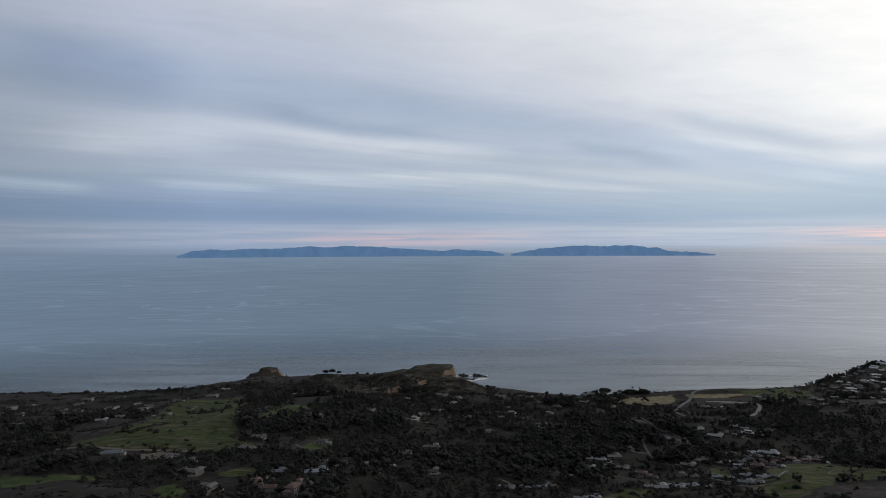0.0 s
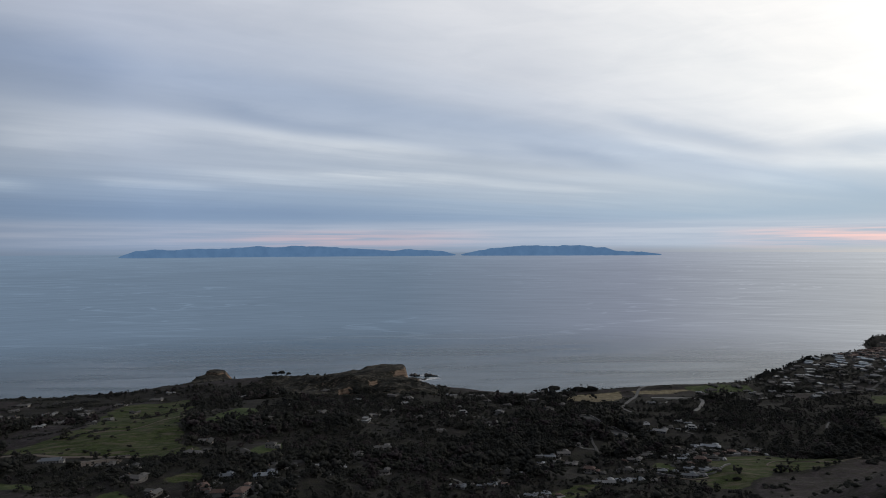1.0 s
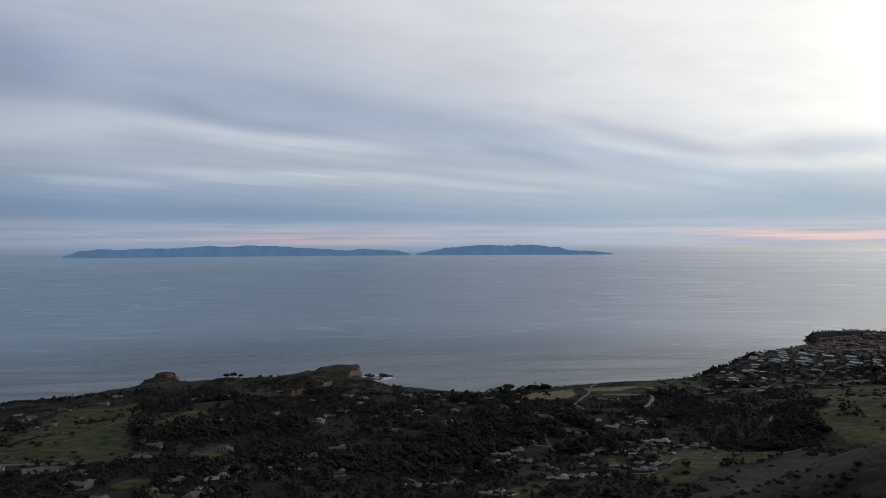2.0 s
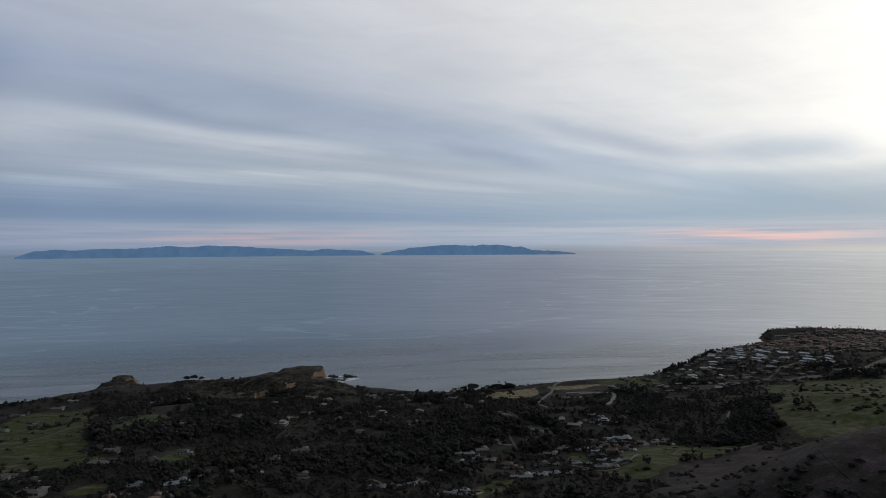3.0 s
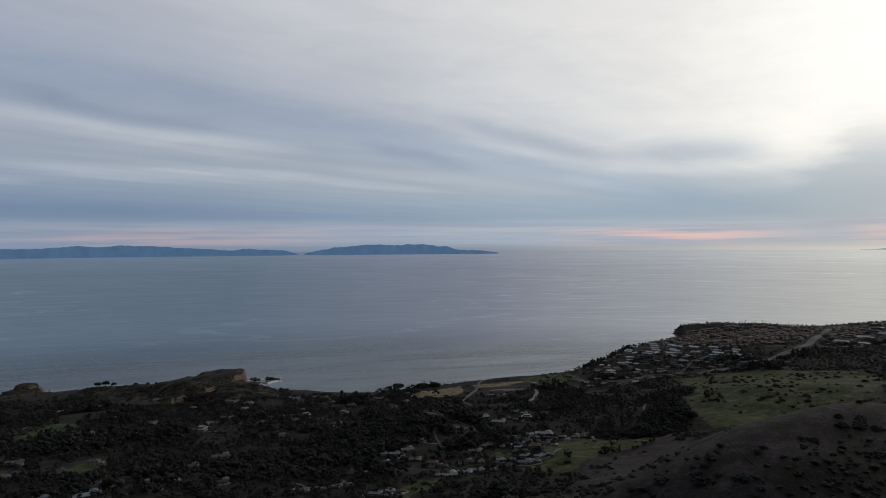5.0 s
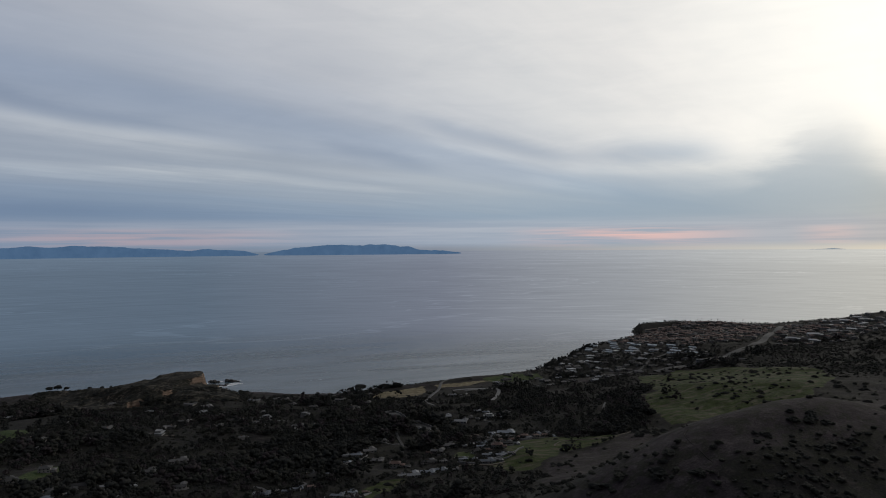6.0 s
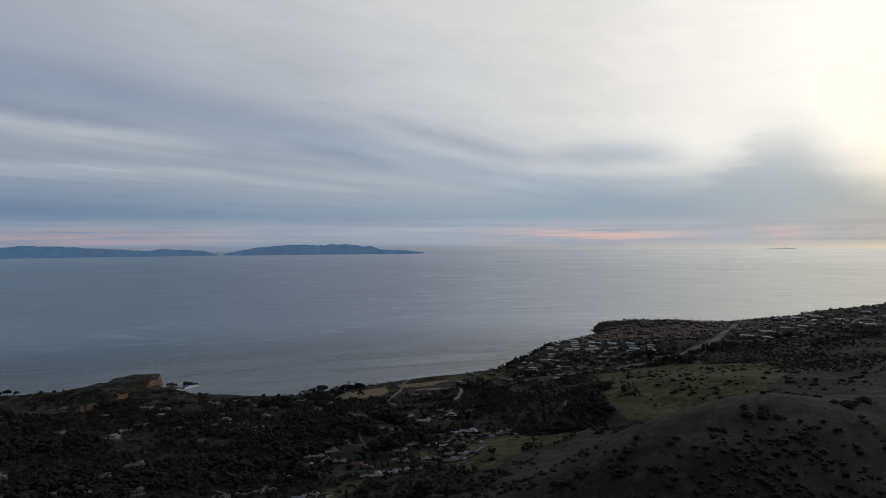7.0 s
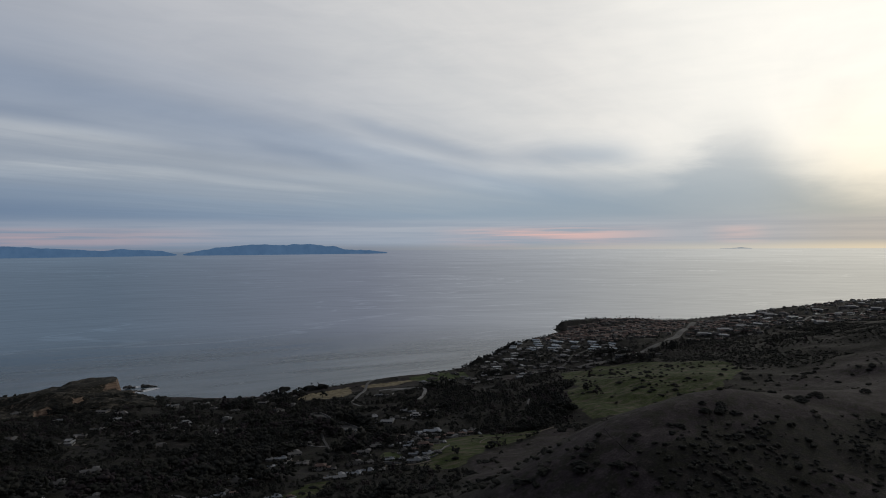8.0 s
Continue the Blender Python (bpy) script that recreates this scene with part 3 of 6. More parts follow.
# ---------------------------------------------------------------- headlands, rocks and surf
def headland(x0, x1, y0, y1, step, shapes, seed, label, gully=0.0, cuts=()):
    """A finely modelled stretch of shore: flat-topped bluffs with worn cliffs, raised out of the lie of the land.
    shapes: outline, top, and the width of the cliff on its open side and on its left, landward side."""
    x, y = np.meshgrid(np.arange(x0, x1 + 1, step), np.arange(y0, y1 + 1, step))
    base = height(x, y)
    edge = np.minimum(np.minimum(x - x0, x1 - x), np.minimum(y - y0, y1 - y))
    fade = step01(edge, 0, 30)
    z = base + fade * gully * (np.abs(waves(x, y, seed + 4, 26, 3)) * -1.0 + 0.5) * step01(base, 20, 45)
    wx_ = x + 7 * waves(x, y, seed, 24, 4) + 2.0 * waves(x, y, seed + 1, 7, 2)
    wy_ = y + 7 * waves(x, y, seed + 2, 24, 4) + 2.0 * waves(x, y, seed + 3, 7, 2)
    for ring, top, sheer, gentle in shapes:
        d = inside_of(wx_, wy_, ring)
        mid = np.mean(np.array(ring, float), 0)
        left = step01(-(x - mid[0]) * 0.8 - (y - mid[1]) * 0.25, -10, 40)
        wide = sheer + (gentle - sheer) * left
        k = np.clip((d + wide) / wide, 0, 1)
        ledge = k + 0.05 * np.sin(k * 25 + 2 * waves(x, y, seed + 5, 15, 2)) * np.clip(4 * k * (1 - k), 0, 1)
        face = base + (top + 1.3 * waves(x, y, seed + 6, 18, 3) - base) * ledge ** 0.8
        z = np.where(top > base, np.maximum(z, base + (face - base) * fade), z)
    for ring, drop in cuts:
        z = z - drop * step01(inside_of(wx_, wy_, ring), -2, 9)
    ob = new("headland", grid_mesh("headland", x[0], y[:, 0], z + 0.4 * fade - 6 * (1 - step01(edge, 0, 9))))
    ob.data.materials.append(CLIFF)
    return tagged(ob, label, "headland", kind="structure")


KNOB = [(-533, 1996), (-522, 1984), (-502, 1982), (-491, 1994), (-489, 2010), (-502, 2024), (-522, 2024), (-533, 2012)]
POINT = [(-70, 1905), (-40, 1885), (0, 1890), (24, 1918), (32, 1960), (20, 1992), (-30, 1995), (-75, 1960)]
SHOULDER = [(-150, 1850), (-90, 1840), (-40, 1870), (-60, 1940), (-120, 1950), (-165, 1900)]
SHELF = [(0, 1880), (45, 1900), (62, 1950), (60, 1990), (20, 2000), (0, 1950)]
SCARP = [(-124, 1560), (-92, 1558), (-90, 1590), (-98, 1612), (-112, 1616), (-122, 1600)]
SLIDE = [(-60, 1600), (-30, 1610), (-20, 1650), (-40, 1668), (-62, 1640)]
headland(-640, -400, 1880, 2075, 2.5, [(KNOB, 33.5, 7, 8)], 60, "orange sandstone knob with sheer sides above the sea")
headland(-330, 110, 1530, 2045, 3.0, [(SHELF, 7, 8, 10), (SHOULDER, 38, 20, 45), (POINT, 46, 8, 55)], 61, "scrubby headland with gullied slopes and an orange sea cliff", 9.0, [(SCARP, 32), (SLIDE, 14)])


def sea_rock(x, y, r, h, seed):
    rng = np.random.RandomState(seed)
    bm = bmesh.new()
    bmesh.ops.create_icosphere(bm, subdivisions=3, radius=1)
    for v in bm.verts:
        k = 1 + 0.35 * noise.noise(v.co * 1.7 + Vector((seed, 0, 0))) + 0.15 * noise.noise(v.co * 5)
        v.co = Vector((v.co.x * r * k, v.co.y * r * 0.7 * k, v.co.z * h * k))
    me = bpy.data.meshes.new("sea_rock")
    bm.to_mesh(me)
    bm.free()
    me.materials.append(ROCK)
    ob = new("sea_rock", me)
    ob.matrix_basis = pose(x, y, 0.0, 0, 0, rng.uniform(0, 180))
    return tagged(ob, "dark wet rock standing in white surf", "rock", group="rocks off the headland")


for k, (x, y, r, h) in enumerate([(50, 2056, 9, 6), (60, 2052, 10, 7), (70, 2050, 7, 4), (94, 2050, 9, 7), (104, 2046, 10, 6), (114, 2042, 7, 4), (124, 2040, 5, 2.5), (70, 1998, 9, 3), (84, 1990, 8, 2.5), (92, 2008, 6, 2.5), (58, 1985, 6, 2)]):
    sea_rock(x, y, r, h, k)


def surf_material():
    m, n = material("sea_foam")
    at = n.add("ShaderNodeNewGeometry").outputs["Position"]
    edge = n.add("ShaderNodeAttribute", attribute_name="edge").outputs["Fac"]
    f = n.math("ADD", n.math("MULTIPLY", n.noise(at, 0.035, 5, 0.7), 0.7), n.math("MULTIPLY", n.noise(at, 0.2, 4, 0.6), 0.3))
    b = n.add("ShaderNodeBsdfPrincipled")
    b.inputs["Base Color"].default_value, b.inputs["Roughness"].default_value = (0.82, 0.84, 0.86, 1), 0.8
    n.put(b.inputs["Alpha"], n.math("MULTIPLY", n.smooth(n.math("SUBTRACT", f, n.math("MULTIPLY", edge, 0.3)), 0.34, 0.52), 0.9))
    n.put(n.add("ShaderNodeOutputMaterial").inputs[0], b.outputs[0])
    return m


def surf(points, width, seed):
    """A broken sheet of foam lying along a stretch of shore."""
    p = np.array(points, float)
    t = np.concatenate([[0], np.cumsum(np.hypot(*np.diff(p, axis=0).T))])
    k = np.arange(0, t[-1], 8.0)
    x, y = np.interp(k, t, p[:, 0]), np.interp(k, t, p[:, 1])
    tx, ty = np.gradient(x), np.gradient(y)
    ln = np.hypot(tx, ty)
    nx, ny = -ty / ln, tx / ln
    cols = np.linspace(-18, width, 7)
    wob = 6 * waves(x, y, seed, 25, 3)
    verts = np.stack([np.stack([x + nx * (c_ + wob), y + ny * (c_ + wob), 0 * x + 0.12], -1) for c_ in cols], 1).reshape(-1, 3)
    i = np.arange(len(verts)).reshape(len(k), 7)
    me = mesh_of("surf", verts, np.stack([i[:-1, :-1], i[1:, :-1], i[1:, 1:], i[:-1, 1:]], -1).reshape(-1, 4))
    at = me.attributes.new("edge", "FLOAT", "POINT")
    at.data.foreach_set("value", np.tile(np.linspace(0, 1, 7) ** 1.5, len(k)).astype(np.float32))
    me.materials.append(FOAM)
    return tagged(new("surf", me), "thin broken line of white surf along the shore", "surf", kind="stuff")


FOAM = surf_material()
surf(COAST[23:31], 45, 3)
surf(COAST[16:24], 26, 4)
surf(COAST[1:7], 30, 5)
surf(COAST[30:34], 30, 6)
surf([(30, 2062), (75, 2068), (140, 2056)], 16, 7)
surf([(60, 1990), (95, 2000), (130, 2020)], 30, 8)

# ---------------------------------------------------------------- roads, paths and walls
ASPHALT = mottled("worn_asphalt", (0.055, 0.055, 0.057), (0.12, 0.117, 0.114), 0.5, 0.85, 0.3, 0.2)
CONCRETE = mottled("pale_concrete", (0.12, 0.117, 0.115), (0.24, 0.235, 0.23), 0.6, 0.85, 0.3, 0.2)
TARMAC = mottled("dark_tarmac", (0.024, 0.0245, 0.0255), (0.055, 0.054, 0.053), 0.5, 0.85, 0.3, 0.2)
HARDPAN = mottled("highway_concrete", (0.036, 0.036, 0.037), (0.08, 0.079, 0.079), 0.6, 0.85, 0.3, 0.2)
DIRT = mottled("bare_dirt_track", (0.08, 0.066, 0.056), (0.17, 0.145, 0.125), 0.4, 0.95, 0.1, 0.4)
TRODDEN = mottled("trodden_earth", (0.016, 0.0145, 0.0135), (0.040, 0.035, 0.033), 0.4, 0.95, 0.1, 0.4)
VERGE = mottled("planted_verge", (0.012, 0.0135, 0.010), (0.035, 0.035, 0.026), 0.4, 0.95, 0.1, 0.6)
BLOCKED = []  # x, y, reach: places that trees and houses keep clear of


def spline(points, step):
    """Evenly spaced places on a smooth line through the points."""
    p = np.array(points, float)
    dense = []
    for i in range(len(p) - 1):
        p0, p1, p2, p3 = p[max(i - 1, 0)], p[i], p[i + 1], p[min(i + 2, len(p) - 1)]
        for t in np.linspace(0, 1, 24, endpoint=False):
            dense.append(0.5 * (2 * p1 + (p2 - p0) * t + (2 * p0 - 5 * p1 + 4 * p2 - p3) * t * t + (3 * p1 - p0 - 3 * p2 + p3) * t ** 3))
    dense = np.array(dense + [p[-1]])
    run = np.concatenate([[0], np.cumsum(np.hypot(*np.diff(dense, axis=0).T))])
    at = np.linspace(0, run[-1], max(3, int(run[-1] / step)))
    return np.interp(at, run, dense[:, 0]), np.interp(at, run, dense[:, 1])


def ribbon(name, points, width, mat, label, category="road", lift=0.7, kind="structure"):
    x, y = spline(points, 6.0)
    tx, ty = np.gradient(x), np.gradient(y)
    ln = np.hypot(tx, ty)
    nx, ny = -ty / ln, tx / ln
    mid = np.maximum(height(x, y), np.maximum(height(x + nx * width / 2, y + ny * width / 2), height(x - nx * width / 2, y - ny * width / 2)))
    mid = np.convolve(np.pad(mid, 2, mode="edge"), np.ones(5) / 5, "valid") + lift
    side = [(-0.62, -2.2), (-0.5, -0.15), (-0.48, 0.0), (0.0, 0.1), (0.48, 0.0), (0.5, -0.15), (0.62, -2.2)]
    verts = np.stack([np.stack([x + nx * width * o, y + ny * width * o, mid + dz], -1) for o, dz in side], 1).reshape(-1, 3)
    i = np.arange(len(verts)).reshape(len(x), len(side))
    ob = new(name, mesh_of(name, verts, np.stack([i[:-1, :-1], i[:-1, 1:], i[1:, 1:], i[1:, :-1]], -1).reshape(-1, 4)[:, ::-1], False))
    ob.data.materials.append(mat)
    BLOCKED.extend((a, b, width * 0.5 + (12 if width > 12 else 1.5)) for a, b in zip(x, y))
    return tagged(ob, label, category, kind=kind)


HIGHWAY = [(1120, 1470), (1202, 1472), (1296, 1474), (1414, 1528), (1520, 1575), (1663, 1660), (1914, 1847), (2263, 2124)]
ribbon("road", HIGHWAY, 20, HARDPAN, "wide pale coastal highway climbing past suburbs")
ribbon("median", HIGHWAY, 8, VERGE, "dark planted strip between highway lanes", "road", 0.95)
ribbon("road", [(607, 1631), (581, 1603), (547, 1532), (493, 1438), (458, 1370), (466, 1325)], 6.5, ASPHALT, "grey lane bending down past a dry field")
ribbon("road", [(571, 1498), (617, 1492), (652, 1460), (657, 1428), (626, 1371), (596, 1331)], 7.5, CONCRETE, "pale road curving through dark trees")
ribbon("road", [(319, 1102), (308, 1053), (305, 1027), (297, 992), (285, 960)], 4.5, TARMAC, "narrow grey driveway between trees")
ribbon("road", [(-540, 957), (-455, 945), (-381, 934), (-330, 915)], 8, DIRT, "pale dirt farm road beside a meadow")
ribbon("road", [(750, 1140), (712, 1088), (700, 1060), (690, 1040)], 3.5, ASPHALT, "short pale road bend under trees")
ribbon("road", [(300, 838), (312, 843), (343, 850), (371, 835), (393, 837)], 3, DIRT, "brown estate drive along a slope")
ribbon("road", [(1000, 1490), (1090, 1520), (1150, 1560), (1240, 1640), (1330, 1690)], 7, TARMAC, "grey suburban street below condominiums")
ribbon("road", [(1420, 2080), (1600, 1990), (1800, 1990), (1960, 2090)], 9, ASPHALT, "grey street among red-roofed houses")
ribbon("road", [(2250, 1640), (2420, 1740), (2600, 1760), (2800, 1700)], 9, ASPHALT, "grey hillside street between houses")
ribbon("path", [(402, 486), (395, 474), (378, 460), (372, 450), (366, 438), (363, 428), (360, 418), (357, 409), (353, 396), (343, 382)], 0.9, TRODDEN, "narrow dirt footpath over a brown ridge", "path", 0.05)
ribbon("path", [(498, 888), (506, 900), (530, 913), (560, 899), (584, 882), (611, 885), (650, 905)], 2.2, DIRT, "pale footpath along a green slope", "path", 0.25)
ribbon("path", [(-330, 1290), (-380, 1180), (-420, 1120), (-480, 1080)], 2.5, DIRT, "faint dirt path over a meadow", "path", 0.25)


def part(name, bm, mat, parent, label=""):
    me = bpy.data.meshes.new(name)
    bm.normal_update()
    bm.to_mesh(me)
    bm.free()
    me.materials.append(mat)
    ob = new(name, me)
    ob.parent = parent
    if label:
        ob["label"] = label
    return ob


def box(bm, x0, x1, y0, y1, z0, z1):
    v = [bm.verts.new(c) for c in ((x0, y0, z0), (x1, y0, z0), (x1, y1, z0), (x0, y1, z0), (x0, y0, z1), (x1, y0, z1), (x1, y1, z1), (x0, y1, z1))]
    for f in ((3, 2, 1, 0), (4, 5, 6, 7), (0, 1, 5, 4), (1, 2, 6, 5), (2, 3, 7, 6), (3, 0, 4, 7)):
        bm.faces.new([v[i] for i in f])
    return bm


def gable(bm, x0, x1, y0, y1, z, rise, over=0.6, hip=0.0, thick=0.3):
    """A solid pitched roof whose ridge runs along x; hip draws the ridge's ends in."""
    x0, x1, y0, y1, m = x0 - over, x1 + over, y0 - over, y1 + over, (y0 + y1) / 2
    h = hip * (y1 - y0) / 2
    v = [bm.verts.new(c) for c in ((x0, y0, z), (x1, y0, z), (x1, y1, z), (x0, y1, z), (x0, y0, z + thick), (x1, y0, z + thick), (x1, y1, z + thick),
                                   (x0, y1, z + thick), (x0 + h, m, z + thick + rise), (x1 - h, m, z + thick + rise))]
    for f in ((3, 2, 1, 0), (0, 1, 5, 4), (2, 3, 7, 6), (1, 2, 6, 5), (3, 0, 4, 7), (4, 5, 9, 8), (6, 7, 8, 9), (5, 6, 9), (7, 4, 8)):
        bm.faces.new([v[i] for i in f])
    return bm


STUCCO = mottled("weathered_stucco", (0.10, 0.094, 0.088), (0.26, 0.247, 0.235), 0.4, 0.9, 0.2, 0.1, objects=True)
WHITE = mottled("white_painted_wall", (0.15, 0.15, 0.149), (0.28, 0.276, 0.272), 0.4, 0.8, 0.3, 0.1)
SHINGLE = mottled("grey_shingle_roof", (0.04, 0.0392, 0.0384), (0.14, 0.136, 0.133), 0.7, 0.85, 0.3, 0.4, objects=True)
TILE = mottled("terracotta_tile_roof", (0.07, 0.042, 0.036), (0.165, 0.115, 0.10), 0.7, 0.85, 0.25, 0.5, objects=True)
PALE_ROOF = mottled("pale_flat_roof", (0.10, 0.104, 0.108), (0.25, 0.257, 0.264), 0.5, 0.8, 0.3, 0.2, objects=True)
SLATE = mottled("blue_grey_slate_roof", (0.075, 0.088, 0.105), (0.19, 0.214, 0.245), 0.6, 0.6, 0.4, 0.3, objects=True)
BRIGHT_ROOF = mottled("white_coated_roof", (0.22, 0.225, 0.23), (0.46, 0.465, 0.47), 0.4, 0.6, 0.4, 0.1, objects=True)
BRICK = mottled("brown_brick", (0.12, 0.08, 0.06), (0.24, 0.17, 0.13), 1.5, 0.9, 0.2, 0.3)
TIMBER = mottled("grey_timber", (0.12, 0.11, 0.1), (0.26, 0.24, 0.22), 1.0, 0.9, 0.2, 0.3)
m, n = material("window_glass")
GLASS = finish(m, n, (0.03, 0.035, 0.04, 1), 0.12, None, 0.6)


def windows(house, x0, x1, y, z, count, high=1.4, wide=1.8, sills=False):
    """A row of panes on a wall that faces along y."""
    for k in range(count):
        cx = x0 + (x1 - x0) * (k + 0.5) / count
        out = 0.06 if y > 0 else -0.06
        pane = part("window", box(bmesh.new(), cx - wide / 2, cx + wide / 2, min(y - 0.1, y + out), max(y + 0.1, y + out), z, z + high), GLASS, house)
        if sills:
            part("window_sill", box(bmesh.new(), cx - wide / 2 - 0.15, cx + wide / 2 + 0.15, min(y - 0.1, y + 4 * out), max(y + 0.1, y + 4 * out), z - 0.18, z), WHITE, pane, "white window sill")


def house_ranch(roof, label, wall=STUCCO, long=22, deep=10, hip=0.0, wing=True):
    h = tagged(new("house"), label, "house", "houses on the hillside")
    part("wall", box(bmesh.new(), -long / 2, long / 2, -deep / 2, deep / 2, -5, 3.1), wall, h)
    part("roof", gable(bmesh.new(), -long / 2, long / 2, -deep / 2, deep / 2, 3.1, 2.3, 0.8, hip), roof, h)
    if wing:
        part("wall", box(bmesh.new(), long * 0.12, long * 0.12 + 8, deep / 2, deep / 2 + 9, -5, 2.9), wall, h)
        bm = gable(bmesh.new(), -2, 10, -4.6, 4.6, 2.9, 2.0, 0.7, hip)
        bmesh.ops.transform(bm, matrix=pose(long * 0.12 + 4, deep / 2 + 1, 0, 0, 0, 90), verts=bm.verts)
        part("roof", bm, roof, h)
    stack = part("chimney", box(bmesh.new(), -long * 0.22, -long * 0.22 + 1.3, 0.6, 1.9, 3, 7.0), BRICK, h)
    part("chimney_cap", box(bmesh.new(), -long * 0.22 - 0.2, -long * 0.22 + 1.5, 0.4, 2.1, 7.0, 7.25), CONCRETE, stack, "concrete chimney cap")
    part("door", box(bmesh.new(), -0.6, 0.6, -deep / 2 - 0.07, -deep / 2 + 0.1, 0.1, 2.2), TIMBER, h)
    windows(h, -long / 2, -1.2, -deep / 2, 0.9, 3)
    windows(h, 1.2, long / 2, -deep / 2, 0.9, 2, 1.5, 2.6)
    return h


def house_two_storey(roof, label, wall=STUCCO):
    h = tagged(new("house"), label, "house", "houses on the hillside")
    part("wall", box(bmesh.new(), -8, 8, -6, 6, -5, 5.8), wall, h)
    part("roof", gable(bmesh.new(), -8, 8, -6, 6, 5.8, 2.6, 0.9, 0.9), roof, h)
    part("wall", box(bmesh.new(), 8, 15, -5, 4, -5, 2.9), wall, h, "single-storey garage wing")
    part("roof", gable(bmesh.new(), 8, 15, -5, 4, 2.9, 1.8, 0.7, 0.8), roof, h)
    part("garage_door", box(bmesh.new(), 9.2, 13.8, -5.08, -4.9, 0, 2.4), WHITE, h)
    stack = part("chimney", box(bmesh.new(), -6, -4.8, 1, 2.2, 6, 10.0), BRICK, h)
    part("chimney_cap", box(bmesh.new(), -6.2, -4.6, 0.8, 2.4, 10.0, 10.25), CONCRETE, stack, "concrete chimney cap")
    windows(h, -8, 8, -6, 1.0, 3, sills=True)
    windows(h, -8, 8, -6, 3.8, 3)
    windows(h, -8, 8, 6, 3.8, 3)
    return h


def house_flat(label):
    h = tagged(new("house"), label, "house", "houses on the hillside")
    part("wall", box(bmesh.new(), -10, 9, -5.5, 5.5, -5, 3.3), WHITE, h)
    part("roof", box(bmesh.new(), -10.8, 9.8, -6.3, 6.3, 3.3, 3.75), PALE_ROOF, h)
    part("wall", box(bmesh.new(), -5, 6, -2, 6.5, 3.75, 6.3), WHITE, h, "set-back upper storey")
    part("roof", box(bmesh.new(), -5.8, 6.8, -2.8, 7.3, 6.3, 6.7), PALE_ROOF, h)
    part("chimney", box(bmesh.new(), -8, -7, 2, 3, 3.7, 6.5), WHITE, h)
    windows(h, -10, 9, -5.5, 0.8, 4, 1.9, 3.0)
    windows(h, -5, 6, -2, 4.3, 2, 1.5, 3.2)
    return h


def house_tower(label):
    h = tagged(new("house"), label, "house", "houses on the hillside")
    part("wall", box(bmesh.new(), -13, 6, -6, 6, -5, 5.6), WHITE, h)
    part("roof", gable(bmesh.new(), -13, 6, -6, 6, 5.6, 2.4, 0.8, 0.9), TILE, h)
    part("wall", box(bmesh.new(), 6, 12, -4, 2, -5, 8.2), WHITE, h, "square corner tower")
    part("roof", gable(bmesh.new(), 6, 12, -4, 2, 8.2, 1.8, 0.6, 0.95), TILE, h)
    part("wall", box(bmesh.new(), -20, -13, -4, 5, -5, 3.2), WHITE, h, "single-storey wing")
    part("roof", gable(bmesh.new(), -20, -13, -4, 5, 3.2, 1.7, 0.6, 0.8), TILE, h)
    windows(h, -13, 6, -6, 0.9, 4, sills=True)
    windows(h, -13, 6, -6, 3.6, 4)
    windows(h, 6, 12, -4, 5.8, 2)
    return h


def house_far(roof, wall, label, long, deep, high, hip):
    """A house of a distant suburb: body, wing, roofs and chimney."""
    h = tagged(new("house"), label, "house", "houses of the distant suburb")
    part("wall", box(bmesh.new(), -long / 2, long / 2, -deep / 2, deep / 2, -5, high), wall, h)
    part("roof", gable(bmesh.new(), -long / 2, long / 2, -deep / 2, deep / 2, high, 2.2, 0.8, hip), roof, h)
    part("wall", box(bmesh.new(), long / 2, long / 2 + 6, -deep / 2 - 2, deep / 4, -5, 2.9), wall, h, "garage wing")
    part("roof", gable(bmesh.new(), long / 2, long / 2 + 6, -deep / 2 - 2, deep / 4, 2.9, 1.5, 0.6, hip), roof, h)
    part("chimney", box(bmesh.new(), -long / 4, -long / 4 + 1.2, 1, 2.2, high, high + 3.4), BRICK, h)
    return h


def seat(x, y, turn=0.0, lift=0.0):
    """A pose on the ground at x, y, turned by degrees."""
    return pose(x, y, float(height(np.array([x]), np.array([y]))[0]) + lift, 0, 0, turn)


KINDS = {
    "grey": house_ranch(SHINGLE, "low ranch house with a grey shingle roof among trees"),
    "hip": house_ranch(SHINGLE, "long low house with a grey hipped roof among trees", hip=0.9, long=28, deep=12),
    "pale": house_ranch(PALE_ROOF, "low house with a pale reflecting roof among trees", WHITE, 20, 10),
    "slate": house_ranch(SLATE, "large house with a blue-grey slate roof", WHITE, 30, 13, 0.85),
    "tile": house_two_storey(TILE, "two-storey stucco house with a terracotta tile roof"),
    "two": house_two_storey(SHINGLE, "two-storey stucco house with a grey hipped roof"),
    "flat": house_flat("white modern house with flat stepped roofs"),
    "far_tile": house_far(TILE, STUCCO, "suburban stucco house with a reddish tile roof", 17, 12, 5.4, 0.9),
    "far_low_tile": house_far(TILE, STUCCO, "low suburban house with a faded tile roof", 20, 11, 3.0, 0.8),
    "far_grey": house_far(SHINGLE, STUCCO, "suburban house with a grey shingle roof", 19, 11, 3.1, 0.1),
    "far_pale": house_far(BRIGHT_ROOF, WHITE, "white suburban house with a pale roof", 20, 12, 3.4, 0.2),
    "far_two": house_far(SHINGLE, STUCCO, "two-storey suburban house with a grey hipped roof", 16, 12, 5.6, 0.9),
    "villa": house_tower("white villa with red tile roofs and a corner tower"),
}
USED, YARDS = set(), []


